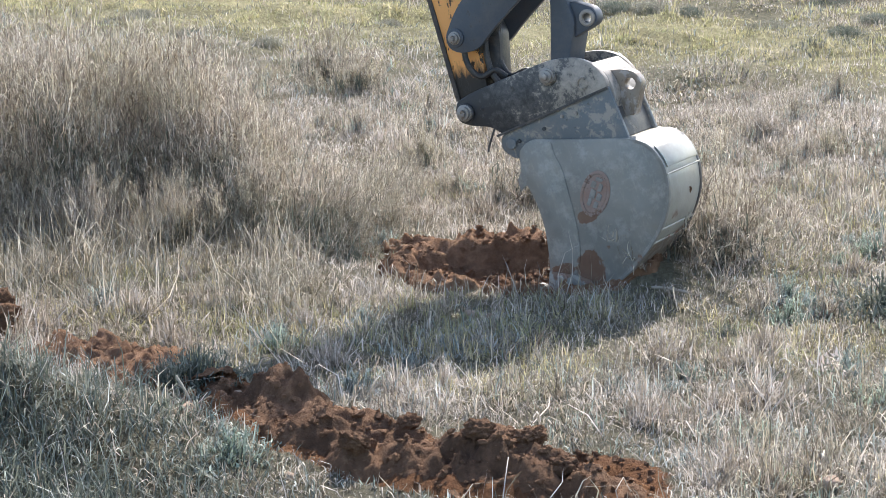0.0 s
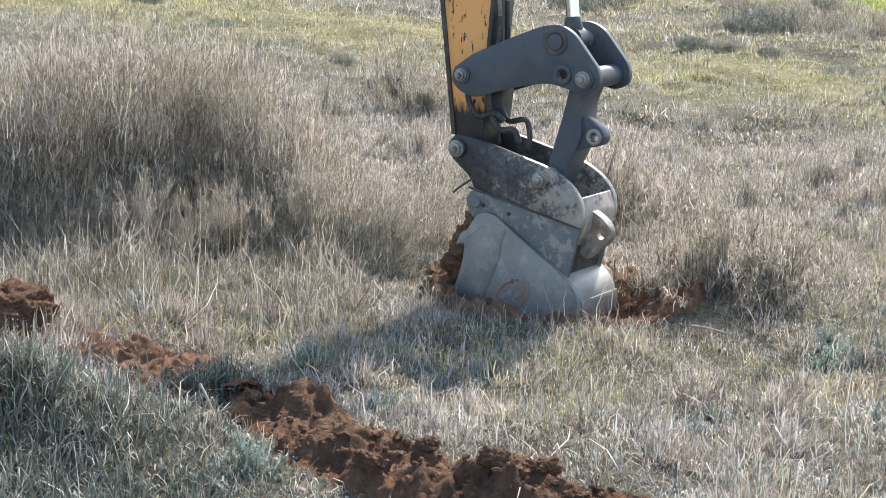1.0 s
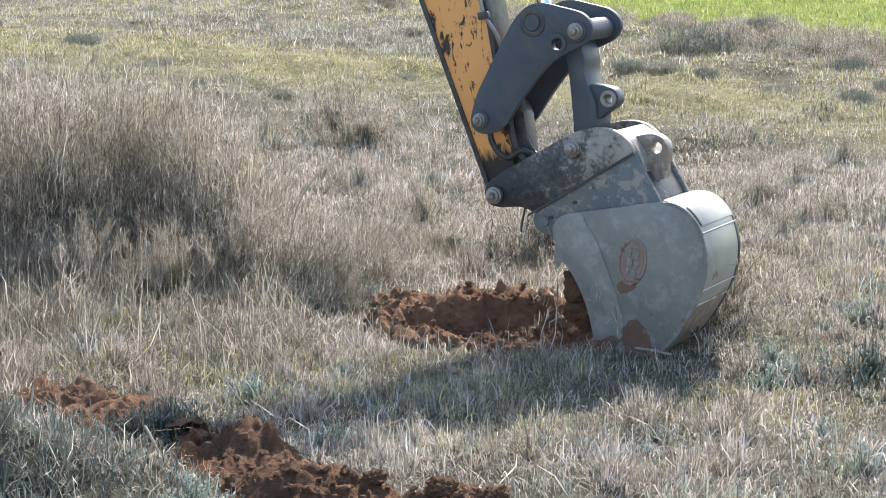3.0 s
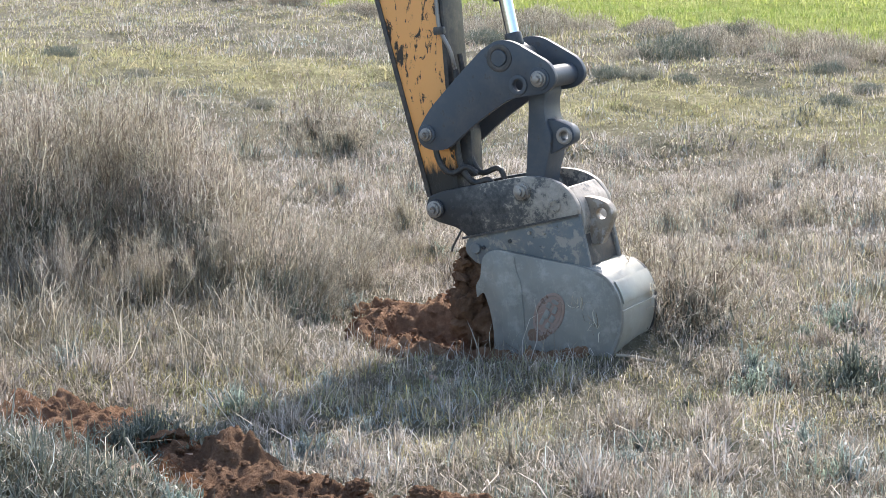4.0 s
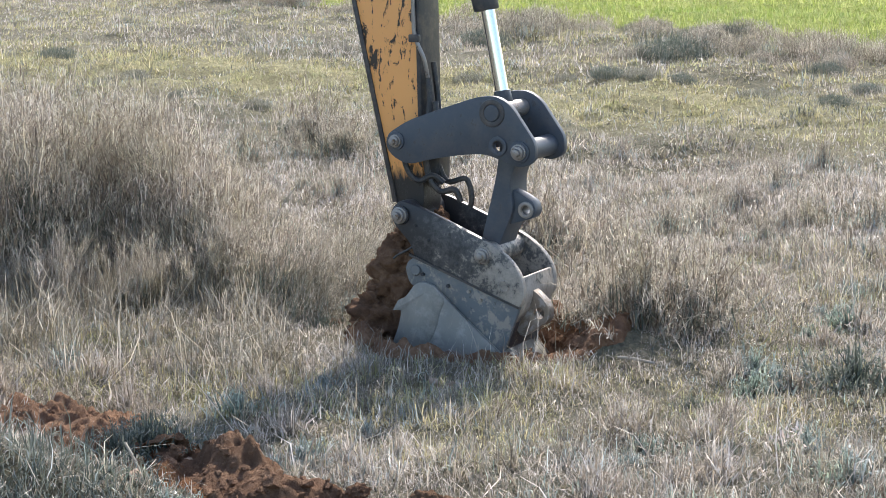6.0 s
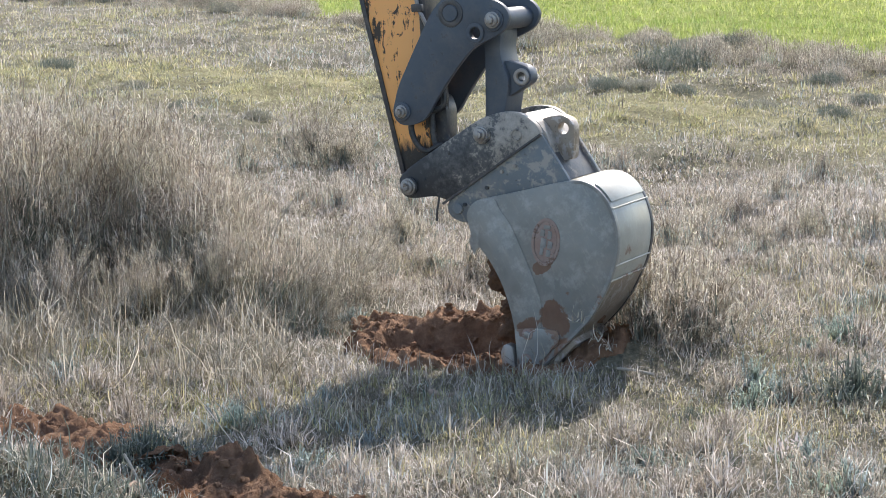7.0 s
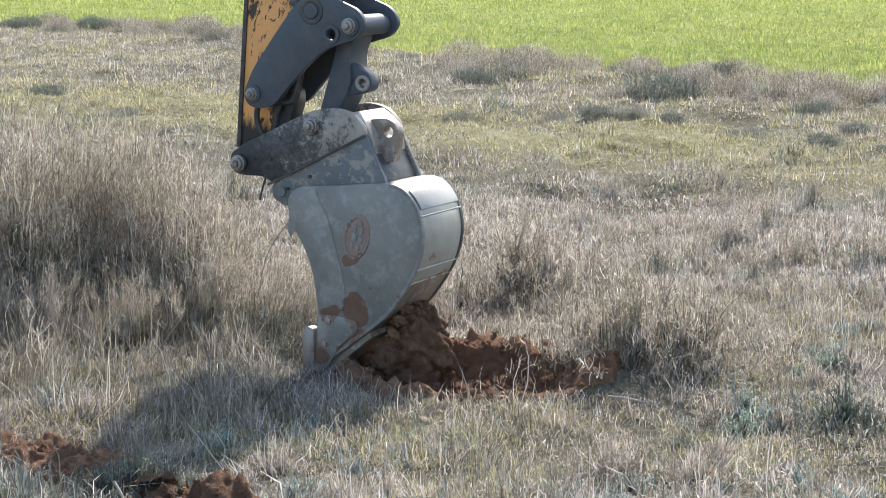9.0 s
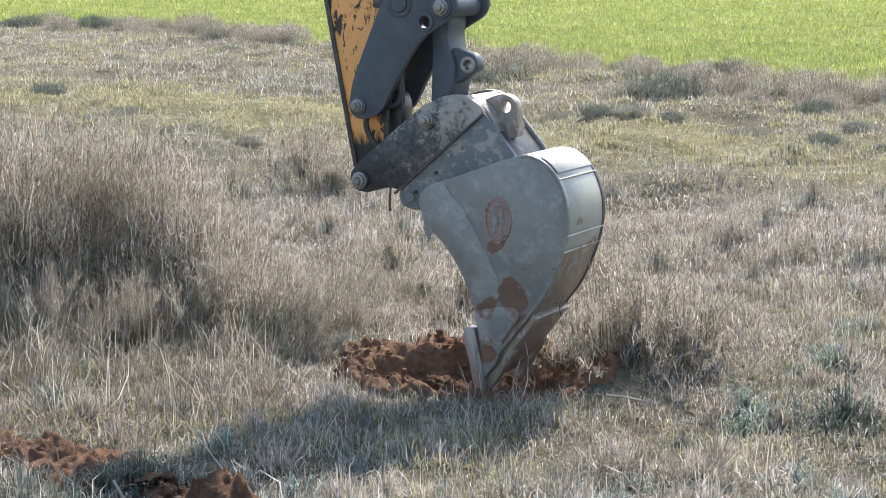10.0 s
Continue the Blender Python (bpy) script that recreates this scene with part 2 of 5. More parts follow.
def value_noise(x, y, scale, seed=0):
    """Smooth noise from 0 to 1 over the plan."""
    x, y = np.asarray(x, float) * scale, np.asarray(y, float) * scale
    ix, iy = np.floor(x), np.floor(y)
    fx, fy = x - ix, y - iy
    fx, fy = fx * fx * (3 - 2 * fx), fy * fy * (3 - 2 * fy)
    a, b = lattice(ix, iy, seed), lattice(ix + 1, iy, seed)
    c, d = lattice(ix, iy + 1, seed), lattice(ix + 1, iy + 1, seed)
    return (a * (1 - fx) + b * fx) * (1 - fy) + (c * (1 - fx) + d * fx) * fy


BASE = Vector((0.226, 9.774, -0.03))   # where the bucket digs
TURN = -28.0                            # heading of the digging plane
CA, SA = math.cos(radians(28)), math.sin(radians(28))


def dig_coords(x, y):
    """Plan position in the digging plane's own axes: along it and across it."""
    dx, dy = x - BASE.x, y - BASE.y
    return dx * CA - dy * SA, dx * SA + dy * CA


def smooth(a, b, v):
    k = np.clip((v - a) / (b - a), 0, 1)
    return k * k * (3 - 2 * k)


def segment_distance(x, y, ax, ay, bx, by):
    k = np.clip(((x - ax) * (bx - ax) + (y - ay) * (by - ay)) / ((bx - ax) ** 2 + (by - ay) ** 2), 0, 1)
    return np.hypot(x - ax - k * (bx - ax), y - ay - k * (by - ay))


def pit_shape(x, y):
    """0 outside the pit, 1 on its floor."""
    s, w = dig_coords(x, y)
    r = np.sqrt(((s + 0.22) / 0.72) ** 2 + ((w - 0.27) / 0.48) ** 2) + (value_noise(x, y, 5.0, 3) - 0.5) * 0.30
    return 1 - smooth(0.72, 1.05, r)


def spoil_shape(x, y):
    """The ridge of dug-out soil in the foreground, and the small patch behind it."""
    d = np.minimum(segment_distance(x, y, -1.05, 7.50, -0.62, 6.95) - 0.08, segment_distance(x, y, -0.62, 6.95, 0.35, 6.45) - 0.10)
    d2 = np.minimum(segment_distance(x, y, -1.88, 8.50, -1.58, 8.22), segment_distance(x, y, -1.40, 7.85, -1.15, 7.65)) - 0.13
    d3 = segment_distance(x, y, -2.55, 9.00, -2.45, 8.75)
    wob = (value_noise(x, y, 6.0, 8) - 0.5) * 0.22
    return np.maximum(np.maximum(1 - smooth(0.02, 0.30, d + wob), 0.9 * (1 - smooth(0.02, 0.26, d2 + wob))), 1 - smooth(0.1, 0.4, d3 + wob))


def field_line(x):
    """The edge of the crop, as distance from the camera's side."""
    line = np.interp(x, (-60, -13, -8.2, -2.5, 1.0, 3.7, 5.3, 7.1, 20, 60), (70, 57.5, 55.5, 45.0, 39.5, 36.0, 32.5, 30.6, 22, 10))
    return line - 1.0 + 1.2 * (value_noise(x, x * 0.3, 0.9, 6) - 0.5)


def soil_at(x, y):
    s, w = dig_coords(x, y)
    r = np.sqrt(((s + 0.20) / 0.86) ** 2 + ((w - 0.30) / 0.63) ** 2) + (value_noise(x, y, 6.0, 4) - 0.5) * 0.35
    return np.maximum(1 - smooth(0.88, 1.08, r), np.clip(spoil_shape(x, y) * 1.3, 0, 1))


def track_at(x, y):
    """The two mown-looking strips of the old cart track."""
    mid = 24.0 - 0.75 * x
    v = (y - mid) / 3.6
    return np.exp(-(np.abs(v) ** 3)) * (0.65 + 0.7 * (value_noise(x, y, 0.6, 9) - 0.3))


def height(x, y):
    x, y = np.asarray(x, float), np.asarray(y, float)
    near = 1 - smooth(14, 40, y)
    z = near * (0.09 * (value_noise(x, y, 0.7, 1) - 0.5) + 0.06 * (value_noise(x, y, 2.6, 2) - 0.5))
    z = z + 0.34 * np.exp(-(((x + 1.95) / 0.66) ** 2 + ((y - 6.90) / 0.32) ** 2))
    far = smooth(13, 18, y) * (1 - smooth(60, 90, y))
    z = z + far * (0.16 * (value_noise(x, y, 0.8, 51) - 0.5) + 0.10 * (value_noise(x, y * 0.6, 2.0, 52) - 0.5))
    # hummocks of the old track and the strip beyond it
    tuft = smooth(17, 20, y) * (1 - smooth(42, 52, y)) * (y < field_line(x) - 0.3)
    z = z + tuft * (0.11 * np.abs(value_noise(x, y * 0.7, 1.9, 53) - 0.5) + 0.11 * np.abs(value_noise(x, y * 0.6, 4.2, 54) - 0.5) - 0.04)
    # the bank between the track and the crop
    z = z + 0.06 * np.exp(-((y - field_line(x) + 4.5) / 3.0) ** 2)
    s, w = dig_coords(x, y)
    flat = np.exp(-(((s + 0.2) / 1.2) ** 2 + ((w - 0.3) / 0.9) ** 2) ** 2)
    z = z * (1 - flat)
    p = pit_shape(x, y)
    soil = soil_at(x, y)
    crumbs = (value_noise(x, y, 9.0, 5) - 0.5) * 0.09 + (value_noise(x, y, 22.0, 7) - 0.5) * 0.05
    z = z - 0.15 * p + soil * crumbs
    z = z + 0.05 * np.exp(-(((s + 0.45) / 0.55) ** 2 + ((w - 0.86) / 0.16) ** 2)) + 0.10 * np.exp(-(((s - 0.62) / 0.22) ** 2 + ((w - 0.35) / 0.30) ** 2))
    d2 = np.minimum(segment_distance(x, y, -1.88, 8.50, -1.58, 8.22), segment_distance(x, y, -1.40, 7.85, -1.15, 7.65))
    z = z + 0.05 * (1 - smooth(0.0, 0.32, d2))
    d = np.minimum(segment_distance(x, y, -1.15, 7.55, -0.62, 6.95), segment_distance(x, y, -0.62, 6.95, 0.35, 6.45))
    z = z + 0.03 * (1 - smooth(0.0, 0.42, d))
    return z


def graded(start, stop, fine, grow, limit_lo, limit_hi):
    """Line positions: even between start and stop, wider and wider outside."""
    rows = list(np.arange(start, stop + fine / 2, fine))
    step, v = fine, rows[-1]
    while v < limit_hi:
        step *= grow
        v += step
        rows.append(v)
    step, v = fine, rows[0]
    while v > limit_lo:
        step *= grow
        v -= step
        rows.insert(0, v)
    return np.array(rows)


def mesh_from(name, verts, faces, material, smooth_shading=True):
    me = bpy.data.meshes.new(name)
    me.from_pydata(verts, [], faces)
    me.materials.append(material)
    me.polygons.foreach_set("use_smooth", np.full(len(me.polygons), smooth_shading))
    me.update()
    return me


gx, gy = graded(-2.4, 2.4, 0.036, 1.035, -900, 900), graded(6.0, 12.3, 0.036, 1.014, -20, 2500)
GX, GY = np.meshgrid(gx, gy)
GZ = height(GX, GY)
cols = len(gx)
idx = np.arange(len(gy) * cols).reshape(len(gy), cols)
quads = np.stack([idx[:-1, :-1], idx[:-1, 1:], idx[1:, 1:], idx[1:, :-1]], -1).reshape(-1, 4)
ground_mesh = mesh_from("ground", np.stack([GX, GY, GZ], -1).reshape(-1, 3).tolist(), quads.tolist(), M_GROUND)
for key, values in (("soil", soil_at(GX, GY)), ("track", np.clip(track_at(GX, GY), 0, 1)), ("field", smooth(-0.6, 0.6, GY - field_line(GX)))):
    ground_mesh.attributes.new(key, "FLOAT", "POINT").data.foreach_set("value", np.ascontiguousarray(values.reshape(-1), dtype=np.float32))
ground = tagged(new("ground", ground_mesh), "rough dry grassland with a dug pit and a green crop field beyond", "ground", kind="structure")


# ---------------------------------------------------------------- mesh tools
def part(name, bm, material, parent, label="", bevel=0.0, smooth_angle=35):
    """Links a bmesh as one mesh object under a thing or a part."""
    bmesh.ops.recalc_face_normals(bm, faces=bm.faces)
    if bevel:
        sharp = [e for e in bm.edges if len(e.link_faces) == 2 and e.calc_face_angle(0) > radians(50)]
        bmesh.ops.bevel(bm, geom=sharp, offset=bevel, segments=2, affect="EDGES", profile=0.5, clamp_overlap=True)
    me = bpy.data.meshes.new(name)
    bm.to_mesh(me)
    bm.free()
    me.materials.append(material)
    me.polygons.foreach_set("use_smooth", np.full(len(me.polygons), True))
    me.set_sharp_from_angle(angle=radians(smooth_angle))
    ob = new(name, me)
    ob.parent = parent
    return tagged(ob, label)


def circle(x, z, r, n=24):
    return [(x + r * math.cos(a), z + r * math.sin(a)) for a in (2 * math.pi * i / n for i in range(n))]


def rounded(points, radii, n=5):
    """A closed outline whose corners are rounded by the given radii."""
    out = []
    k = len(points)
    for i, (x, z) in enumerate(points):
        r = radii[i] if isinstance(radii, (list, tuple)) else radii
        p, a, b = Vector((x, z)), Vector(points[i - 1]), Vector(points[(i + 1) % k])
        da, db = (a - p), (b - p)
        cut = min(r, da.length * 0.48, db.length * 0.48)
        s, e = p + da.normalized() * cut, p + db.normalized() * cut
        for j in range(n + 1):
            u = j / n
            q = s * (1 - u) ** 2 + p * 2 * u * (1 - u) + e * u * u
            out.append((q.x, q.y))
    return out


def plate(outline, y0, y1, holes=(), bm=None):
    """A flat plate: an outline in x and z, thick from y0 to y1, with holes through it."""
    bm = bm or bmesh.new()
    edges = []
    for loop in (outline, *holes):
        vs = [bm.verts.new((x, y0, z)) for x, z in loop]
        edges += [bm.edges.new((vs[i - 1], vs[i])) for i in range(len(vs))]
    if holes:
        faces = [g for g in bmesh.ops.triangle_fill(bm, edges=edges, use_beauty=True)["geom"] if isinstance(g, bmesh.types.BMFace)]
    else:
        faces = [bm.faces.new([e.verts[0] for e in edges])]
    grown = bmesh.ops.extrude_face_region(bm, geom=faces)["geom"]
    bmesh.ops.translate(bm, vec=(0, y1 - y0, 0), verts=[g for g in grown if isinstance(g, bmesh.types.BMVert)])
    return bm


def rod_y(x, z, r, y0, y1, bm=None, n=24, chamfer=0.004):
    """A round bar across the machine, with chamfered ends."""
    bm = bm or bmesh.new()
    rings = []
    for y, rr in ((y0, r - chamfer), (y0 + chamfer, r), (y1 - chamfer, r), (y1, r - chamfer)):
        rings.append([bm.verts.new((a, y, b)) for a, b in circle(x, z, rr, n)])
    for a, b in zip(rings, rings[1:]):
        for i in range(n):
            bm.faces.new((a[i - 1], a[i], b[i], b[i - 1]))
    bm.faces.new(rings[0][::-1]), bm.faces.new(rings[-1])
    return bm


def ring_y(x, z, r_out, r_in, y0, y1, bm=None, n=28):
    return plate(circle(x, z, r_out, n), y0, y1, [circle(x, z, r_in, n)], bm)


def tube(path, r, bm=None, n=10):
    """A round hose along a smoothed path of points."""
    bm = bm or bmesh.new()
    pts = [Vector(p) for p in path]
    fine = []
    for i in range(len(pts) - 1):
        p0, p1, p2, p3 = pts[max(i - 1, 0)], pts[i], pts[i + 1], pts[min(i + 2, len(pts) - 1)]
        for j in range(6):
            u = j / 6
            fine.append(0.5 * ((2 * p1) + (p2 - p0) * u + (2 * p0 - 5 * p1 + 4 * p2 - p3) * u * u + (3 * p1 - p0 - 3 * p2 + p3) * u ** 3))
    fine.append(pts[-1])
    rings, side = [], Vector((0, 1, 0.01))
    for i, p in enumerate(fine):
        d = (fine[min(i + 1, len(fine) - 1)] - fine[max(i - 1, 0)]).normalized()
        u = d.cross(side).normalized() if abs(d.dot(side)) < 0.98 else d.cross(Vector((1, 0, 0))).normalized()
        v = d.cross(u)
        rings.append([bm.verts.new(p + r * (math.cos(a) * u + math.sin(a) * v)) for a in (2 * math.pi * k / n for k in range(n))])
    for a, b in zip(rings, rings[1:]):
        for i in range(n):
            bm.faces.new((a[i - 1], a[i], b[i], b[i - 1]))
    bm.faces.new(rings[0][::-1]), bm.faces.new(rings[-1])
    return bm


def bolt_head(x, z, r, y0, parent, label="scuffed steel pin end"):
    """A pin end: washer, collar and hexagon head, proud towards -y."""
    bm = ring_y(x, z, r * 1.25, r * 0.5, y0 - 0.012, y0 + 0.004)
    plate(circle(x, z, r, 20), y0 - 0.030, y0 - 0.010, (), bm)
    plate(circle(x, z, r * 0.62, 6), y0 - 0.048, y0 - 0.028, (), bm)
    return part("pin", bm, M_PIN, parent, label, 0.002)


# ---------------------------------------------------------------- the excavator's arm
arm = tagged(new("excavator_arm"), "worn orange excavator arm with dark linkage and pale bucket digging", "excavator arm")
arm.matrix_world = Matrix.Translation(BASE) @ pose(0, 0, 0, 0, 0, TURN)
MIDDLE = 0.23   # the machine's middle plane, from its near pin plane


def build_dipper():
    """The stick: a tapering box with flanges, a black nose and hoses along it."""
    slope = -0.2125
    near, far = 0.13, 0.33
    left = lambda z: -0.088 + slope * (z - 0.03)
    top = 2.3
    body = [(left(0.02), 0.02), (-0.02, -0.07), (0.05, -0.06), (0.085, 0.05), (0.075, 0.30), (0.068, 1.2), (0.05, top), (left(top), top)]
    bm = plate(rounded(body, [0.05, 0.05, 0.05, 0.06, 0.1, 0.2, 0.02, 0.02]), near, far)
    dip = part("dipper", bm, M_ORANGE, arm, "chipped orange paint over black grease", 0.006)
    for z0, z1, name in ((0.05, top, "front_flange"),):
        bm = plate([(left(z0) - 0.012, z0), (left(z0) + 0.014, z0), (left(z1) + 0.014, z1), (left(z1) - 0.012, z1)], near - 0.010, far + 0.010)
        part(name, bm, M_BLACK, dip, "blackened edge plate", 0.003)
    bm = plate([(0.060, 0.30), (0.084, 0.30), (0.072, top), (0.048, top)], near - 0.008, far + 0.008)
    part("rear_flange", bm, M_BLACK, dip, "blackened edge plate", 0.003)
    part("nose_boss", rod_y(0, 0, 0.072, 0.075, 0.385), M_BLACK, dip, "greasy black pivot boss")
    # lug that carries the idler link
    part("link_boss", rod_y(-0.017, 0.396, 0.062, 0.070, 0.39), M_BLACK, dip, "black pivot boss")
    # grease and hydraulic lines along the back edge and down to the coupler
    part("steel_pipe", tube([(0.055, near - 0.018, 2.3), (0.052, near - 0.018, 1.5), (0.050, near - 0.018, 1.05), (0.060, near - 0.018, 0.93), (0.105, near - 0.01, 0.82), (0.112, near + 0.02, 0.70)], 0.011), M_PIN, dip, "dull steel hydraulic pipe")
    part("hose", tube([(0.112, 0.15, 0.72), (0.125, 0.14, 0.60), (0.118, 0.12, 0.46), (0.108, 0.11, 0.33), (0.128, 0.11, 0.20), (0.19, 0.12, 0.125), (0.27, 0.13, 0.135), (0.30, 0.14, 0.07)], 0.017), M_RUBBER, dip, "black rubber hose")
    part("hose", tube([(0.112, 0.21, 0.80), (0.135, 0.21, 0.60), (0.150, 0.20, 0.42), (0.140, 0.19, 0.28), (0.20, 0.18, 0.17), (0.31, 0.18, 0.19), (0.345, 0.18, 0.10), (0.335, 0.18, 0.04)], 0.015), M_RUBBER, dip, "black rubber hose")
    part("hose", tube([(0.17, 0.115, 0.60), (0.195, 0.10, 0.47), (0.178, 0.095, 0.408), (0.095, 0.088, 0.388), (0.02, 0.082, 0.368), (-0.004, 0.082, 0.296), (0.028, 0.085, 0.212), (0.085, 0.09, 0.180), (0.155, 0.10, 0.210), (0.21, 0.12, 0.17)], 0.016), M_RUBBER, dip, "black rubber hose looped on the side")
    for z in (0.93, 1.55):
        bm = plate(rounded([(0.025, z - 0.02), (0.085, z - 0.02), (0.085, z + 0.02), (0.025, z + 0.02)], 0.008), near - 0.034, near - 0.006)
        part("pipe_clamp", bm, M_BLACK, dip, "", 0.003)
    # bracket on the back edge
    bm = plate(rounded([(0.08, 0.16), (0.155, 0.14), (0.165, 0.40), (0.135, 0.47), (0.08, 0.45)], 0.03), 0.17, 0.29)
    part("stop_bracket", bm, M_BLACK, dip, "greasy black steel stop", 0.006)
    return dip


def build_idler():
    """The pair of bent side links between stick and bucket ram."""
    outline = rounded([(-0.058, 0.020), (0.035, 0.125), (0.24, 0.275), (0.40, 0.385), (0.50, 0.420), (0.585, 0.400), (0.775, 0.255), (0.800, 0.165), (0.730, 0.108),
                       (0.52, 0.112), (0.40, 0.065), (0.245, -0.012), (0.10, -0.100), (0.0, -0.085), (-0.055, -0.045)],
                      [0.05, 0.05, 0.12, 0.05, 0.06, 0.06, 0.06, 0.06, 0.06, 0.05, 0.06, 0.05, 0.05, 0.05, 0.04])
    bm = plate(outline, 0.020, 0.052, [circle(0.577, 0.173, 0.030, 20)])
    idler = part("idler_link", bm, M_LINK, arm, "smooth dark blue-grey link plate", 0.005)
    bm = plate(outline, 0.372, 0.404, [circle(0.577, 0.173, 0.030, 20)])
    part("far_link_plate", bm, M_LINK, idler, "", 0.005)
    part("cross_tube", rod_y(0.701, 0.187, 0.056, 0.052, 0.372), M_LINK, idler)
    part("cross_pin", rod_y(0.495, 0.326, 0.045, 0.050, 0.374), M_PIN, idler)
    part("hole_collar", ring_y(0.577, 0.173, 0.052, 0.030, 0.012, 0.022), M_LINK, idler, "", 0.003)
    bm = ring_y(0.495, 0.326, 0.072, 0.045, 0.014, 0.024)
    part("pin_ring", bm, M_BLACK, idler, "black ring round a recessed pin", 0.003)
    part("pin_face", rod_y(0.495, 0.326, 0.043, 0.008, 0.05), M_LINK, idler)
    part("link_collar", ring_y(0.701, 0.187, 0.058, 0.03, 0.010, 0.022), M_LINK, idler, "", 0.003)
    bolt_head(0.701, 0.187, 0.034, 0.012, idler)
    part("link_collar", ring_y(0.0, 0.0, 0.050, 0.02, 0.010, 0.022), M_LINK, idler, "", 0.003)
    bolt_head(0.0, 0.0, 0.028, 0.014, idler, "dark steel pin end")
    return idler


def build_tipping():
    """The thick link from the idler down to the coupler, with a lifting boss."""
    outline = rounded([(-0.045, -0.03), (-0.008, 0.16), (0.036, 0.42), (0.045, 0.60), (0.130, 0.610), (0.150, 0.50), (0.122, 0.42), (0.128, 0.330), (0.150, 0.270), (0.135, 0.20), (0.085, 0.06), (0.05, -0.06), (-0.02, -0.07)],
                      [0.05, 0.1, 0.1, 0.05, 0.05, 0.04, 0.06, 0.05, 0.06, 0.06, 0.08, 0.05, 0.04])
    tip = part("tipping_link", plate(outline, 0.125, 0.325), M_LINK, arm, "dark blue-grey link with a lifting lug", 0.010)
    lug = rounded([(0.10, 0.36), (0.185, 0.335), (0.262, 0.300), (0.268, 0.225), (0.190, 0.195), (0.10, 0.16)], [0.03, 0.05, 0.04, 0.04, 0.05, 0.03])
    part("lifting_lug", plate(lug, 0.150, 0.230, [circle(0.212, 0.258, 0.024, 16)]), M_LINK, tip, "", 0.008)
    for y0, y1 in ((0.138, 0.156), (0.224, 0.240)):
        part("lug_ring", ring_y(0.212, 0.258, 0.044, 0.024, y0, y1), M_PIN, tip, "pale worn ring", 0.004)
    return tip


def cheek_outline():
    """The bucket's side: hanger lobe, mouth, lip, round back and top."""
    return rounded([(0.215, -0.385), (0.225, -0.285), (0.310, -0.245), (0.560, -0.325), (0.800, -0.395), (0.930, -0.455), (0.985, -0.605), (0.955, -0.745), (0.900, -0.835), (0.800, -0.938),
                    (0.650, -1.038), (0.500, -1.100), (0.330, -1.142), (0.130, -1.190), (0.020, -1.215), (0.085, -1.110), (0.150, -0.985), (0.205, -0.850), (0.238, -0.700), (0.238, -0.560), (0.218, -0.455)],
                   [0.05, 0.05, 0.05, 0.1, 0.1, 0.09, 0.09, 0.07, 0.06, 0.07, 0.08, 0.08, 0.08, 0.03, 0.004, 0.05, 0.07, 0.08, 0.08, 0.06, 0.04])


def shell(profile, thick, y0, y1):
    """A bent plate: a profile in x and z, made thick inwards, across the bucket."""
    bm = bmesh.new()
    pts = [Vector(p) for p in profile]
    inner = []
    for i, p in enumerate(pts):
        d = (pts[min(i + 1, len(pts) - 1)] - pts[max(i - 1, 0)]).normalized()
        inner.append(p + Vector((d.y, -d.x)) * thick)
    loop = [(p.x, p.y) for p in pts] + [(p.x, p.y) for p in reversed(inner)]
    a = [bm.verts.new((x, y0, z)) for x, z in loop]
    b = [bm.verts.new((x, y1, z)) for x, z in loop]
    k, m = len(loop), len(pts)
    for i in range(k):
        bm.faces.new((a[i - 1], a[i], b[i], b[i - 1]))
    for side in (a, b):
        for i in range(m - 1):
            bm.faces.new((side[i], side[i + 1], side[k - 2 - i], side[k - 1 - i]))
    return bm


def back_profile():
    """The bent back of the bucket from the top down to the lip."""
    knots = [(0.30, -0.262), (0.56, -0.330), (0.80, -0.398), (0.900, -0.440), (0.955, -0.512), (0.976, -0.612), (0.952, -0.736), (0.902, -0.828), (0.840, -0.900), (0.745, -0.975), (0.590, -1.064), (0.449, -1.110), (0.300, -1.146), (0.150, -1.182)]
    out = []
    for i in range(len(knots) - 1):
        p0, p1, p2, p3 = (Vector(knots[max(min(j, len(knots) - 1), 0)]) for j in (i - 1, i, i + 1, i + 2))
        for j in range(4):
            u = j / 4
            q = 0.5 * ((2 * p1) + (p2 - p0) * u + (2 * p0 - 5 * p1 + 4 * p2 - p3) * u * u + (3 * p1 - p0 - 3 * p2 + p3) * u ** 3)
            out.append((q.x, q.y))
    return out + [knots[-1]]


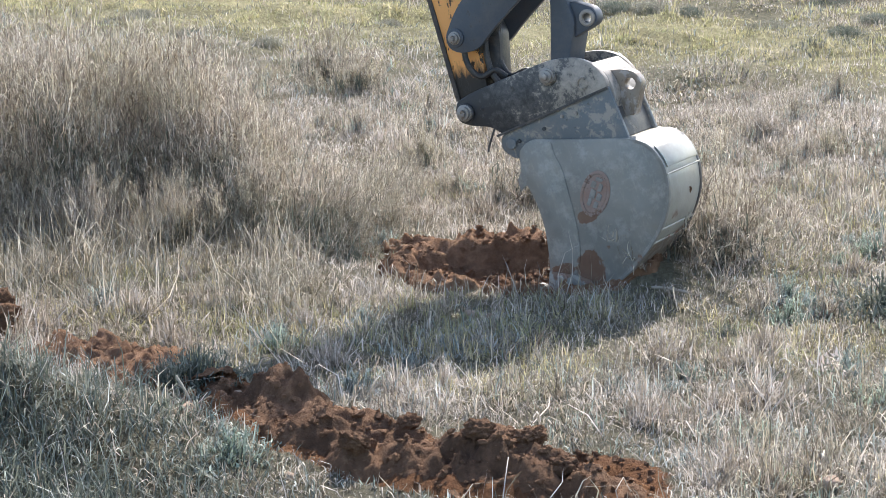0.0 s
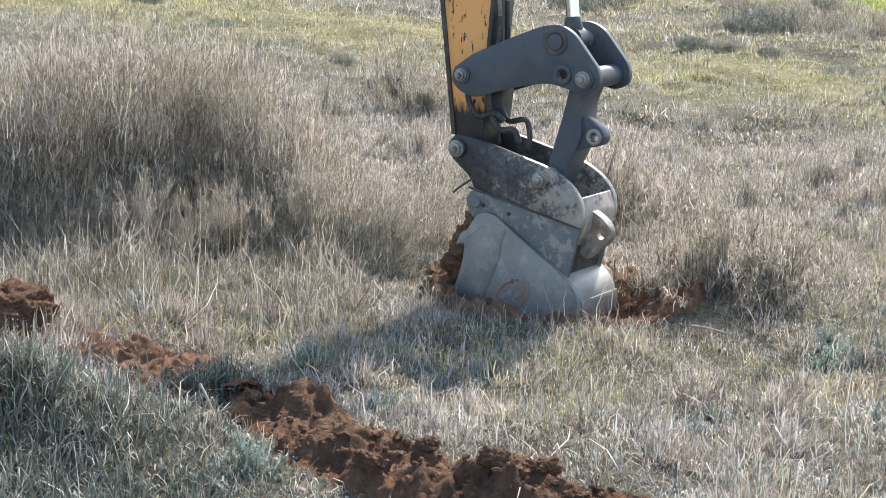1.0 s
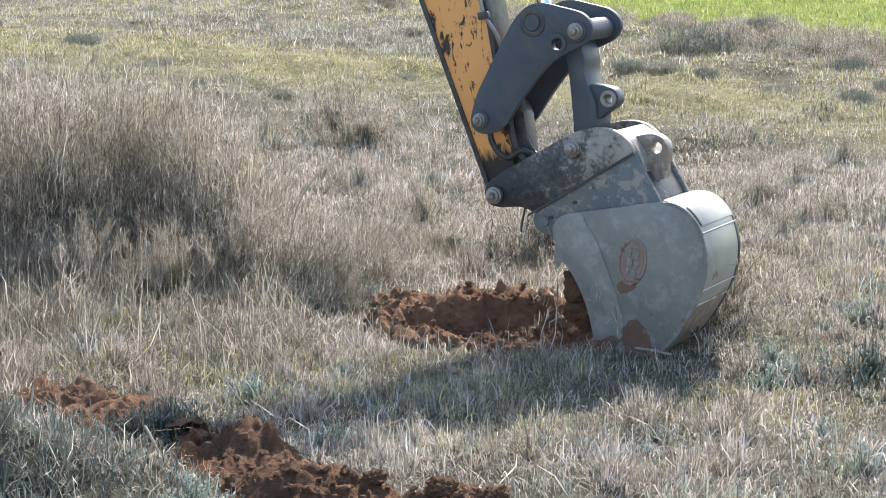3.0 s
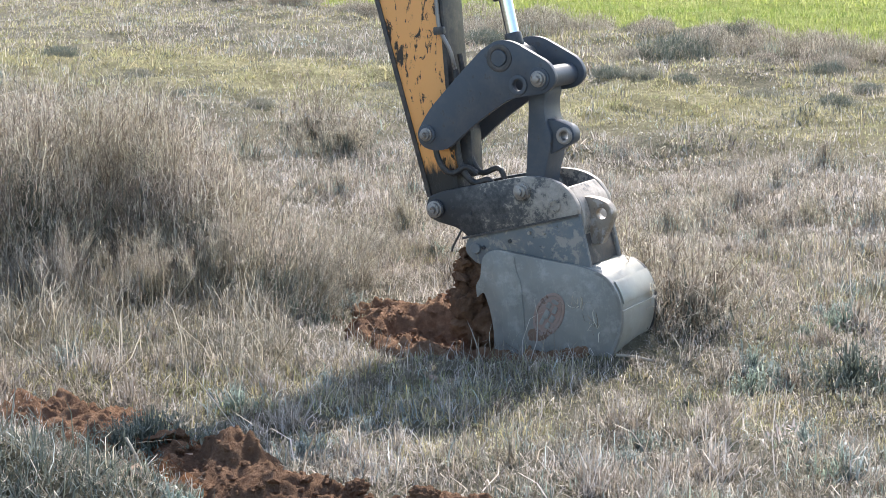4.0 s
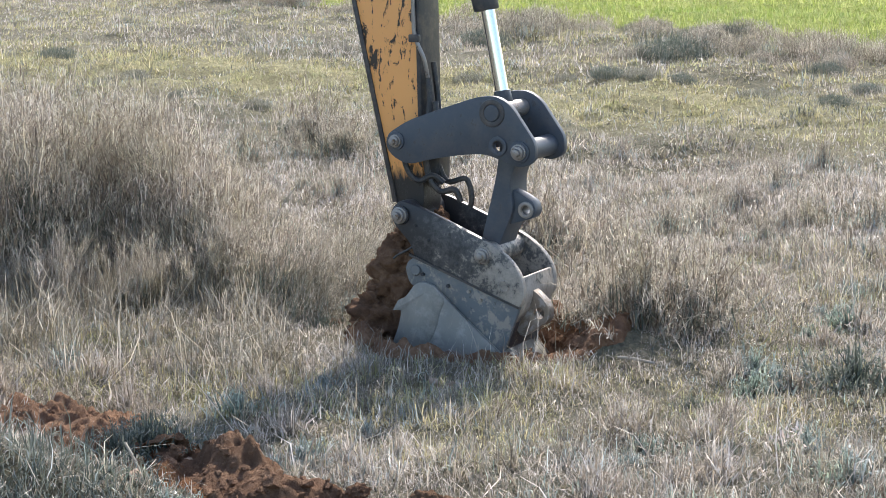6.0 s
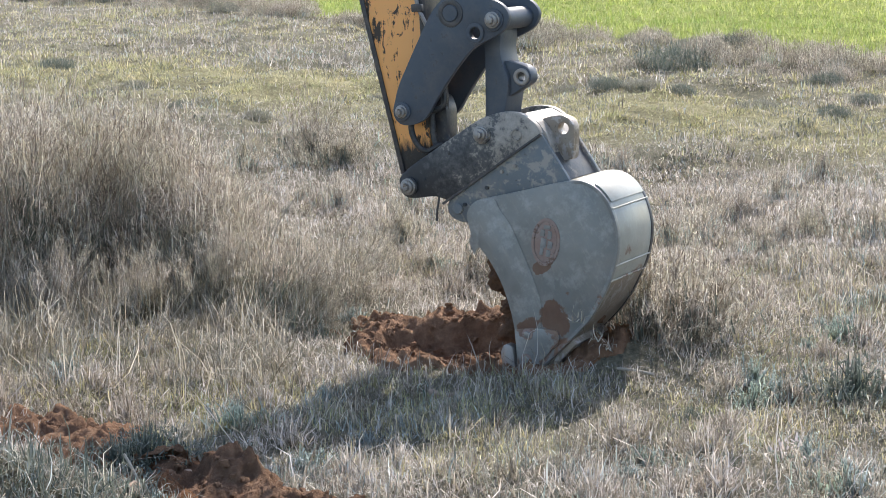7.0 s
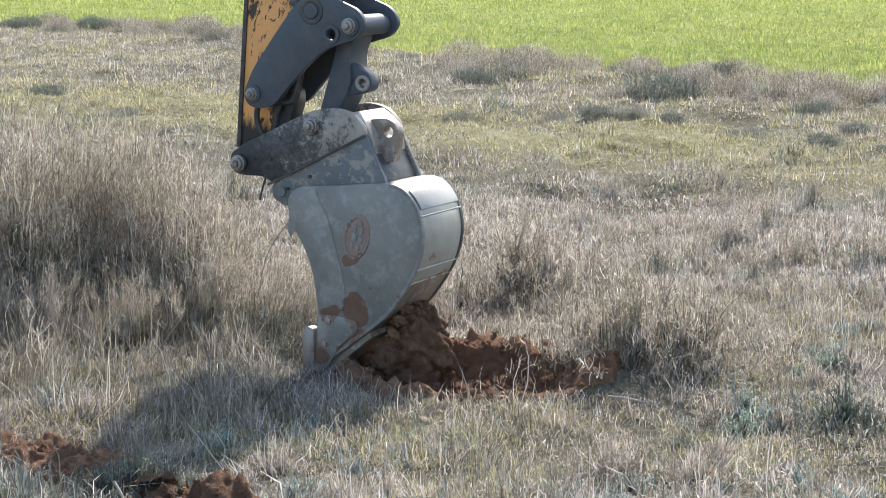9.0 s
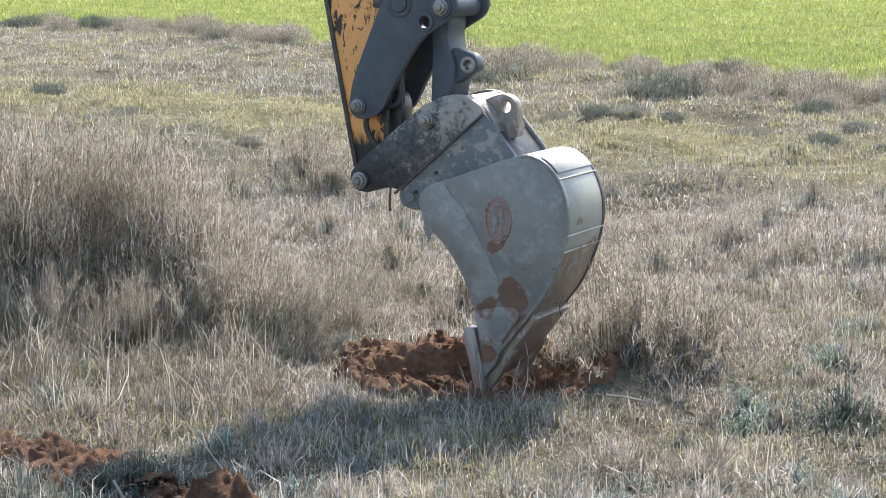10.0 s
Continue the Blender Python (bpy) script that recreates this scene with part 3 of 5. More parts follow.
def build_bucket():
    """Coupler and bucket: they turn together about the stick's nose."""
    prof = back_profile()
    cut1, cut2, cut3 = 21, 32, 35
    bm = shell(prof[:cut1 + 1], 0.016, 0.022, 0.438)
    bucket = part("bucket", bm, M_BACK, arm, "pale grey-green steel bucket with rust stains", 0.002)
    part("back_panel", shell(prof[cut1:cut2 + 1], 0.016, 0.022, 0.438), M_BACK, bucket, "scraped bucket back, sunlight put into its pale tone", 0.002)
    part("back_panel", shell(prof[cut2:cut3 + 1], 0.016, 0.022, 0.438), M_BACK, bucket, "scraped bucket back, sunlight put into its pale tone", 0.002)
    part("floor_panel", shell(prof[cut3:], 0.020, 0.022, 0.438), M_LIP, bucket, "brown scraped bucket floor", 0.002)
    # weld beads along the joints and a raised band over the back
    for i in (cut1, cut2, cut3):
        x, z = prof[i]
        part("weld_bead", rod_y(x + 0.002, z - 0.001, 0.005, 0.0, 0.46, None, 8), M_BACK, bucket)
    part("wear_band", shell([(x + 0.009, z + 0.003) for x, z in prof[cut1 - 6:cut1]], 0.008, 0.022, 0.438), M_BACK, bucket, "welded pale wear band with rust drips", 0.002)
    for y0, y1 in ((0.0, 0.022), (0.438, 0.460)):
        cheek = part("cheek_plate", plate(cheek_outline(), y0, y1), M_CHEEK, bucket, "flat bucket side with rust by the lip, shade put into its grey", 0.005)
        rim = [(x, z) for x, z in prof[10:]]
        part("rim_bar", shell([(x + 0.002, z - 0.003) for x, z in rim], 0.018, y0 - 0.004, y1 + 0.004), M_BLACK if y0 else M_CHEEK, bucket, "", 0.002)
        # thicker strip along the mouth, with the hanger lobe and a spur
        strip = rounded([(0.205, -0.390), (0.232, -0.290), (0.300, -0.250), (0.428, -0.290), (0.418, -0.360), (0.436, -0.450), (0.420, -0.611), (0.406, -0.749), (0.372, -0.908), (0.300, -1.000), (0.165, -0.945),
                         (0.198, -0.850), (0.231, -0.700), (0.231, -0.560), (0.212, -0.462), (0.165, -0.490), (0.172, -0.420)],
                        [0.04, 0.05, 0.05, 0.03, 0.03, 0.04, 0.1, 0.08, 0.06, 0.02, 0.02, 0.08, 0.08, 0.05, 0.02, 0.004, 0.02])
        s0, s1 = (-0.004, 0.001) if y0 == 0 else (0.459, 0.464)
        part("mouth_strip", plate(strip, s0, s1), M_CHEEK, bucket, "welded grey wear strip", 0.0015)
        t0, t1 = (-0.022, 0.035) if y0 == 0 else (0.425, 0.482)
        # side cutter and tooth
        c0, c1 = (-0.010, 0.001) if y0 == 0 else (0.459, 0.470)
        blade = rounded([(0.172, -0.930), (0.300, -0.985), (0.391, -1.045), (0.372, -1.100), (0.244, -1.131), (0.117, -1.216), (0.005, -1.245), (0.060, -1.150), (0.130, -1.020)],
                        [0.01, 0.03, 0.02, 0.02, 0.03, 0.02, 0.004, 0.03, 0.03])
        side_cutter = part("side_cutter", plate(blade, c0, c1), M_CHEEK, bucket, "bolted grey side cutter plate", 0.003)
        for bx, bz in ((0.227, -0.985), (0.152, -1.095)):
            part("cutter_bolt", ring_y(bx, bz, 0.030, 0.012, c0 - 0.004, c0 + 0.002, None, 16), M_RUST, side_cutter, "rusty bolt washer", 0.001)
            part("cutter_bolt", plate(circle(bx, bz, 0.019, 6), c0 - 0.016, c0 + 0.001), M_PIN, side_cutter, "", 0.003)
        claw = rounded([(0.042, -1.000), (0.085, -0.970), (0.122, -1.000), (0.075, -1.110), (0.030, -1.215), (-0.040, -1.310), (-0.082, -1.335), (-0.060, -1.240), (-0.015, -1.150)],
                       [0.02, 0.02, 0.02, 0.04, 0.04, 0.02, 0.006, 0.03, 0.04])
        part("tooth", plate(claw, t0, t1), M_PIN, bucket, "worn bare steel digging tooth", 0.010)
    for y0, y1 in ((0.02, 0.075), (0.385, 0.44)):
        bar = rounded([(0.225, -1.190), (0.215, -1.225), (0.03, -1.295), (-0.070, -1.325), (0.02, -1.250)], 0.01)
        part("tooth_adapter", plate(bar, y0, y1), M_LIP, bucket, "scraped dark tooth adapter", 0.006)
    # lip plate between the cheeks
    lip = [(0.42, -1.112), (0.43, -1.150), (0.10, -1.245), (-0.005, -1.262), (0.06, -1.205)]
    part("lip_plate", plate(lip, 0.024, 0.436), M_LIP, bucket, "worn cutting lip caked with soil", 0.004)
    # oval maker's badge on the near side, cast shapes only
    bm = bmesh.new()
    cx, cz = 0.565, -0.620
    major, minor = Vector((0.600, 0.800)), Vector((0.800, -0.600))
    def oval(a, b, n=28):
        return [(cx + math.cos(u) * a * major.x + math.sin(u) * b * minor.x, cz + math.cos(u) * a * major.y + math.sin(u) * b * minor.y) for u in (2 * math.pi * i / n for i in range(n))]
    plate(oval(0.125, 0.080), -0.006, 0.001, [oval(0.106, 0.064)], bm)
    badge = part("badge", bm, M_RUST, bucket, "raised oval badge flaking red", 0.002)
    part("badge_field", plate(oval(0.104, 0.062), -0.003, 0.001), M_RUST, badge)
    for u, v, long, high in ((-0.055, 0.020, 0.018, 0.012), (-0.050, -0.018, 0.022, 0.010), (-0.010, 0.026, 0.020, 0.014), (-0.005, -0.012, 0.026, 0.016), (0.040, 0.020, 0.022, 0.012), (0.045, -0.020, 0.018, 0.013), (0.078, 0.002, 0.010, 0.020)):
        bx, bz = cx + u * major.x + v * minor.x, cz + u * major.y + v * minor.y
        bar = [(bx + p * long * major.x + q * high * minor.x, bz + p * long * major.y + q * high * minor.y) for p, q in ((-1, -1), (1, -0.8), (0.8, 1), (-0.9, 0.9))]
        part("badge_bar", plate(rounded(bar, 0.006, 3), -0.008, -0.002), M_CHEEK, badge, "", 0.001)
    # hanger ears on the bucket
    ear = rounded([(0.120, -0.245), (0.150, -0.172), (0.470, -0.150), (0.815, -0.120), (0.832, -0.430), (0.60, -0.375), (0.30, -0.300), (0.195, -0.335)],
                  [0.04, 0.04, 0.1, 0.02, 0.02, 0.05, 0.05, 0.05])
    for y0, y1 in ((0.030, 0.058), (0.402, 0.430)):
        e = part("hanger_ear", plate(ear, y0, y1), M_EAR, bucket, "blue-grey worn hanger plate", 0.006)
        if y0 < 0.1:
            part("ear_pin", rod_y(0.192, -0.235, 0.030, 0.018, 0.032), M_EAR, e)
    part("hanger_box", plate([(0.66, -0.16), (0.80, -0.15), (0.815, -0.40), (0.66, -0.36)], 0.058, 0.402), M_BLACK, bucket, "dark cross plate", 0.004)
    part("ear_tube", rod_y(0.192, -0.235, 0.045, 0.058, 0.402), M_BLACK, bucket)
    # quick coupler
    cpl = rounded([(-0.062, 0.015), (-0.035, 0.070), (0.06, 0.088), (0.32, 0.098), (0.56, 0.105), (0.70, 0.068), (0.785, 0.005), (0.822, -0.085), (0.815, -0.130), (0.47, -0.155), (0.165, -0.175), (0.115, -0.118), (-0.01, -0.068), (-0.055, -0.035)],
                  [0.03, 0.04, 0.06, 0.1, 0.08, 0.08, 0.06, 0.03, 0.01, 0.05, 0.02, 0.05, 0.04, 0.03])
    for y0, y1 in ((0.022, 0.060), (0.400, 0.438)):
        part("coupler_plate", plate(cpl, y0, y1), M_COUPLER, bucket, "scuffed dark coupler plate", 0.006)
    part("coupler_tube", rod_y(0.523, 0.028, 0.060, 0.060, 0.400), M_COUPLER, bucket)
    part("coupler_floor", plate([(0.12, -0.12), (0.80, -0.13), (0.80, -0.155), (0.12, -0.145)], 0.060, 0.400), M_COUPLER, bucket, "", 0.003)
    part("rear_web", plate(rounded([(0.76, 0.02), (0.815, -0.06), (0.83, -0.15), (0.80, -0.26), (0.775, -0.26), (0.79, -0.12), (0.74, 0.0)], 0.02), 0.060, 0.400), M_COUPLER, bucket, "pale scuffed rear plate", 0.004)
    part("coupler_seam", plate([(0.13, -0.166), (0.815, -0.126), (0.815, -0.136), (0.13, -0.178)], 0.014, 0.030), M_BLACK, bucket)
    for x, z, r in ((0.0, 0.0, 0.036), (0.523, 0.028, 0.034)):
        part("pin_collar", ring_y(x, z, r * 1.45, r * 0.7, 0.008, 0.024), M_COUPLER, bucket, "", 0.003)
        bolt_head(x, z, r, 0.010, bucket)
    part("small_collar", ring_y(0.692, -0.067, 0.034, 0.022, 0.014, 0.024), M_COUPLER, bucket, "", 0.002)
    for x, z in ((0.10, -0.01), (0.20, -0.05), (0.30, 0.04), (0.40, -0.09), (0.24, -0.235), (0.40, -0.22), (0.52, -0.19), (0.60, -0.20)):
        part("rivet", rod_y(x, z, 0.010, 0.016, 0.032, None, 10, 0.002), M_COUPLER, bucket)
    # lifting eye on the back
    eye = rounded([(0.775, -0.045), (0.860, -0.062), (0.930, -0.095), (0.952, -0.165), (0.855, -0.312), (0.755, -0.275), (0.765, -0.13)], [0.02, 0.05, 0.05, 0.04, 0.02, 0.02, 0.03])
    part("lifting_eye", plate(eye, 0.140, 0.205, [circle(0.887, -0.150, 0.030, 18)]), M_LIP, bucket, "rust-stained worn lifting eye", 0.009)
    part("tie_cable", tube([(0.125, 0.03, -0.13), (0.105, 0.02, -0.16), (0.070, 0.015, -0.205), (0.055, 0.01, -0.235)], 0.006), M_RUBBER, bucket, "loose black cable end")
    return bucket


def build_ram():
    """The bucket ram: chrome rod with its eye, and the dark barrel that it slides in."""
    # own axes: the eye at the origin, the barrel's far end along +z
    bm = rod_y(0, 0, 0.068, MIDDLE - 0.05, MIDDLE + 0.05)
    eye = part("ram_rod_eye", bm, M_BLACK, arm, "dark forged rod eye")
    bm = bmesh.new()
    bmesh.ops.create_cone(bm, cap_ends=True, segments=28, radius1=0.036, radius2=0.036, depth=1.0)
    bmesh.ops.translate(bm, vec=(0, MIDDLE, 0.55), verts=bm.verts)
    part("chrome_rod", bm, M_CHROME, eye, "shiny chrome ram rod")
    bm = bmesh.new()
    bmesh.ops.create_cone(bm, cap_ends=True, segments=24, radius1=0.050, radius2=0.044, depth=0.07)
    bmesh.ops.translate(bm, vec=(0, MIDDLE, 0.085), verts=bm.verts)
    part("rod_collar", bm, M_BLACK, eye, "", 0.004)
    # own axes of the barrel: its foot at the origin, the gland at -z
    bm = bmesh.new()
    bmesh.ops.create_cone(bm, cap_ends=True, segments=32, radius1=0.062, radius2=0.062, depth=0.95)
    bmesh.ops.translate(bm, vec=(0, MIDDLE, -0.475), verts=bm.verts)
    barrel = part("ram_barrel", bm, M_LINK, arm, "dark blue-grey ram barrel", 0.004)
    bm = bmesh.new()
    bmesh.ops.create_cone(bm, cap_ends=True, segments=32, radius1=0.066, radius2=0.074, depth=0.11)
    bmesh.ops.translate(bm, vec=(0, MIDDLE, -0.95), verts=bm.verts)
    part("gland", bm, M_BLACK, barrel, "black ram gland", 0.006)
    part("barrel_eye", rod_y(0, 0.02, 0.075, MIDDLE - 0.06, MIDDLE + 0.06), M_LINK, barrel)
    return eye, barrel


dipper, idler, tipping, bucket = build_dipper(), build_idler(), build_tipping(), build_bucket()
ram_eye, ram_barrel = build_ram()


# ---------------------------------------------------------------- soil: clods, crumbs, the heap and the load
def lump_mesh(name, seed, rough=0.35, level=3, material=None):
    """An uneven clod of unit size."""
    bm = bmesh.new()
    bmesh.ops.create_icosphere(bm, subdivisions=level, radius=1.0)
    shift = Vector((seed * 7.3, seed * 3.1, seed * 5.7))
    for v in bm.verts:
        p = v.co.copy()
        k = 1 + rough * noise.noise(p * 1.3 + shift) + rough * 0.7 * noise.noise(p * 3.1 + shift) + rough * 0.42 * noise.noise(p * 6.0 + shift) + rough * 0.20 * noise.noise(p * 13.0 + shift)
        v.co = p * k
        v.co.z *= 0.8
    me = bpy.data.meshes.new(name)
    bm.to_mesh(me)
    bm.free()
    me.materials.append(material or M_SOIL)
    me.polygons.foreach_set("use_smooth", np.full(len(me.polygons), True))
    return me


def broken_mesh(seed, material):
    """A broken clod: the hull of a few scattered points, its faces split and roughened."""
    r = np.random.default_rng(300 + seed)
    bm = bmesh.new()
    for p in r.normal(0, 1, (16, 3)):
        p = p / np.linalg.norm(p) * r.uniform(0.65, 1.1) * np.array((1.15, 0.9, 0.75))
        bm.verts.new(p)
    hull = bmesh.ops.convex_hull(bm, input=bm.verts)
    bmesh.ops.delete(bm, geom=[g for g in hull["geom_interior"] if isinstance(g, bmesh.types.BMVert)], context="VERTS")
    bmesh.ops.subdivide_edges(bm, edges=bm.edges, cuts=1, use_grid_fill=True)
    for v in bm.verts:
        v.co *= 1 + r.normal(0, 0.09)
    me = bpy.data.meshes.new("clod")
    bm.to_mesh(me)
    bm.free()
    me.materials.append(material)
    return me


CLODS = [broken_mesh(i, M_MOIST if i % 2 else M_SOIL) for i in range(6)]
SMALL = [broken_mesh(20 + i, M_SOIL) for i in range(4)]
BIG = [lump_mesh("clod", 40 + i, 0.37, 5, M_MOIST) for i in range(5)]
DOMES = [lump_mesh("clod", 47, 0.16, 6, M_MOIST)]
for me in DOMES:
    for v in me.vertices:
        p = v.co.normalized()
        grit = 0.08 * noise.noise(p * 5.0) - 0.10 * abs(noise.noise(p * 11.0)) - 0.07 * abs(noise.noise(p * 23.0)) - 0.04 * abs(noise.noise(p * 41.0))
        v.co *= 1 + grit
STONES = [lump_mesh("stone", 60 + i, 0.3, 3, M_STONE) for i in range(3)]
rng = np.random.default_rng(5)


def lay(name, mesh, parent, x, y, z, size, squash=1.0):
    ob = new(name, mesh)
    ob.parent = parent
    ob.matrix_basis = Matrix.LocRotScale((x, y, z), Euler((rng.uniform(-0.5, 0.5), rng.uniform(-0.5, 0.5), rng.uniform(0, 6.28))), (size * rng.uniform(0.85, 1.2), size * rng.uniform(0.85, 1.2), size * squash))
    return ob


def crumbs(name, count, spot, label, low=0.006, high=0.028, over=height):
    """Many small crumbs of soil over the ground, joined: spot gives their plan positions."""
    bases = []
    for me in SMALL:
        v = np.empty(len(me.vertices) * 3)
        me.vertices.foreach_get("co", v)
        f = [list(p.vertices) for p in me.polygons]
        bases.append((v.reshape(-1, 3), f))
    vs, fs, at = [], [], 0
    for x, y in spot(count):
        bv, bf = bases[int(rng.integers(len(bases)))]
        size = low + (high - low) * rng.random() ** 3
        a = rng.uniform(0, 6.28)
        r = np.array([[math.cos(a), -math.sin(a), 0], [math.sin(a), math.cos(a), 0], [0, 0, 1]])
        vs.append(bv @ r.T * size * rng.uniform(0.8, 1.2, 3) + (x, y, float(over(x, y)) + size * 0.3))
        fs += [[i + at for i in q] for q in bf]
        at += len(bv)
    me = mesh_from(name, np.concatenate(vs).tolist(), fs, M_SOIL, False)
    return tagged(new(name, me), label, "soil", kind="stuff")


def pit_spot(count):
    out = []
    while len(out) < count:
        s, w = rng.normal(-0.15, 0.50), rng.normal(0.40, 0.36)
        x, y = BASE.x + s * CA + w * SA, BASE.y - s * SA + w * CA
        if soil_at(x, y) > 0.5:
            out.append((x, y))
    return out


def spoil_spot(count):
    out = []
    while len(out) < count:
        x, y = rng.uniform(-2.3, 0.6), rng.uniform(6.1, 9.1)
        if spoil_shape(x, y) > rng.uniform(0.2, 0.9):
            out.append((x, y))
    return out


def fractal(x, y, scale, seed):
    """Crumbly relief from -1 to 1: ridges at four sizes."""
    out, gain = 0.0, 0.5
    for k in range(4):
        out = out + gain * (1 - 4 * np.abs(value_noise(x + 0.013 * k, y, scale * 2.1 ** k, seed + k) - 0.5))
        gain *= 0.58
    return out


def soil_sheet(name, x0, x1, y0, y1, step, form, material, parent=None):
    """A sheet of loose soil whose edge dips under the ground round it."""
    xs, ys = np.arange(x0, x1, step), np.arange(y0, y1, step)
    X, Y = np.meshgrid(xs, ys)
    Z = form(X, Y)
    ground_z = height(X, Y)
    ids = np.arange(X.size).reshape(X.shape)
    q = np.stack([ids[:-1, :-1], ids[:-1, 1:], ids[1:, 1:], ids[1:, :-1]], -1).reshape(-1, 4)
    over = (Z > ground_z - 0.03).reshape(-1)
    q = q[over[q].any(axis=1)]
    me = mesh_from(name, np.stack([X, Y, Z], -1).reshape(-1, 3).tolist(), q.tolist(), material)
    ob = new(name, me)
    if parent:
        ob.parent = parent
        ob.matrix_basis = Matrix.Translation(-parent.location)
    return ob


MOUNDS = ((-0.80, 7.42, 0.120, 0.17, 0.140), (-0.56, 7.02, 0.060, 0.20, 0.17), (-0.80, 6.90, 0.03, 0.20, 0.16), (-0.30, 7.03, 0.05, 0.07, 0.06), (-0.04, 6.87, 0.065, 0.13, 0.09), (0.02, 6.60, 0.06, 0.20, 0.12),
          (-0.55, 6.62, 0.06, 0.14, 0.12), (-0.26, 6.68, 0.04, 0.14, 0.12), (0.24, 6.48, 0.04, 0.14, 0.10))


def heap_form(x, y):
    z = height(x, y) - 0.085 + 0.085 * np.clip(spoil_shape(x, y), 0, 1)
    wx, wy = x + 0.05 * (value_noise(x, y, 9.0, 81) - 0.5), y + 0.05 * (value_noise(x, y, 9.0, 82) - 0.5)
    for mx, my, tall, a, b in MOUNDS:
        r = ((wx - mx) / a) ** 2 + ((wy - my) / b) ** 2
        z = z + tall * np.exp(-0.8 * r ** 1.7)
    return z + 0.028 * fractal(x, y, 17.0, 61) * smooth(0.0, 0.08, z - height(x, y) + 0.05)


def patch_form(x, y):
    k = smooth(0.25, 0.7, spoil_shape(x, y))
    return height(x, y) - 0.045 + k * (0.075 + 0.036 * fractal(x, y, 15.0, 91))


heap = tagged(new("soil_heap"), "heap of dark red-brown dug soil clods on grass", "soil heap")
heap.location = (-0.80, 7.20, 0)
soil_sheet("loose_soil", -1.45, 0.62, 6.15, 7.80, 0.0115, heap_form, M_MOIST, heap)
soil_sheet("loose_soil", -2.25, -1.06, 7.56, 8.80, 0.0115, patch_form, M_SOIL, heap)
for x, y, size, kind in ((-0.33, 7.02, 0.050, 4), (-0.10, 6.88, 0.058, 1), (0.04, 6.84, 0.062, 2), (-0.06, 6.64, 0.060, 4), (0.13, 6.62, 0.052, 0), (0.22, 6.50, 0.06, 1), (-0.52, 6.66, 0.055, 2), (-1.72, 8.42, 0.070, 4), (-1.60, 8.36, 0.05, 0),
                         (-1.66, 8.56, 0.045, 1), (-1.80, 8.48, 0.05, 3), (-1.32, 7.85, 0.060, 2), (-1.22, 8.0, 0.045, 3), (-2.40, 8.68, 0.10, 1)):
    z = float(max(heap_form(x, y), height(x, y)))
    lay("clod", BIG[kind], heap, x + 0.80, y - 7.20, z + size * 0.25, size, 0.85)
lay("clod", DOMES[0], heap, -1.70, 1.60, 0.03, 0.27, 1.0)
for _ in range(60):
    (x, y), = spoil_spot(1)
    size = 0.010 + 0.030 * rng.random() ** 3
    lay("clod", CLODS[int(rng.integers(6))], heap, x + 0.80, y - 7.20, float(max(heap_form(x, y), height(x, y))) + size * 0.3, size, 0.9)


def pit_form(x, y):
    soil = soil_at(x, y)
    return height(x, y) - 0.05 + 0.075 * smooth(0.25, 0.7, soil) + 0.040 * fractal(x, y, 13.0, 71) * smooth(0.3, 0.8, soil)


tagged(soil_sheet("pit_soil", -1.15, 1.25, 8.75, 11.1, 0.014, pit_form, M_SOIL), "loose crumbled red-brown soil in the dug pit", "soil", kind="stuff")
crumbs("pit_crumbs", 1500, pit_spot, "loose red-brown soil crumbs in the dug pit", 0.005, 0.024, pit_form)
crumbs("spoil_crumbs", 1500, spoil_spot, "loose soil crumbs over the spoil ridge", 0.004, 0.020, lambda x, y: max(heap_form(x, y), height(x, y)))
for _ in range(90):
    (x, y), = pit_spot(1)
    size = 0.016 + 0.034 * rng.random() ** 3
    ob = lay("soil_clod", CLODS[int(rng.integers(6))], None, x, y, float(pit_form(x, y)) + size * 0.35, size, 0.9)
    tagged(ob, "crumbling red-brown soil clod in the pit", "soil clod", "clods in the pit")

for x, y, size in ((-1.21, 7.12, 0.045), (-1.30, 7.35, 0.03), (-0.42, 6.98, 0.025), (-0.50, 7.05, 0.022), (-1.05, 7.5, 0.026), (-0.06, 9.18, 0.035), (0.02, 9.16, 0.022), (1.17, 6.44, 0.045), (-0.75, 6.55, 0.02), (-0.2, 6.72, 0.02)):
    ob = lay("stone", STONES[int(rng.integers(3))], None, x, y, float(height(x, y)) + size * 0.35, size, 0.8)
    tagged(ob, "pale brown rounded field stone lying on soil", "stone", "stones on the ground")

# the load that bulges from the bucket's mouth: own axes as the bucket's
load = tagged(new("soil_load"), "moist red-brown soil caught in the bucket mouth", "soil load")
load.scale = (1.0, 0.80, 1.0)
for x, y, z, size, squash, kind in ((0.10, 0.23, -0.40, 0.17, 1.1, 0), (0.09, 0.23, -0.62, 0.19, 1.1, 1), (0.06, 0.23, -0.86, 0.19, 1.1, 2), (0.0, 0.16, -0.50, 0.13, 1.2, 3), (0.0, 0.30, -0.74, 0.15, 1.2, 4), (0.04, 0.30, -0.30, 0.12, 1.0, 2), (0.25, 0.23, -0.75, 0.19, 1.0, 0)):
    lay("clod", BIG[kind], load, x, y, z, size, squash)
for _ in range(110):
    z = rng.uniform(-0.98, -0.22)
    size = 0.022 + 0.04 * rng.random() ** 2
    bulge = 0.17 * math.sin(math.pi * min(max((z + 1.05) / 0.9, 0), 1)) ** 0.6
    y = rng.uniform(0.06, 0.40)
    lay("clod", CLODS[int(rng.integers(6))], load, 0.07 - bulge * (1 - ((y - 0.23) / 0.26) ** 2) + rng.normal(0, 0.015), y, z, size, 0.9)


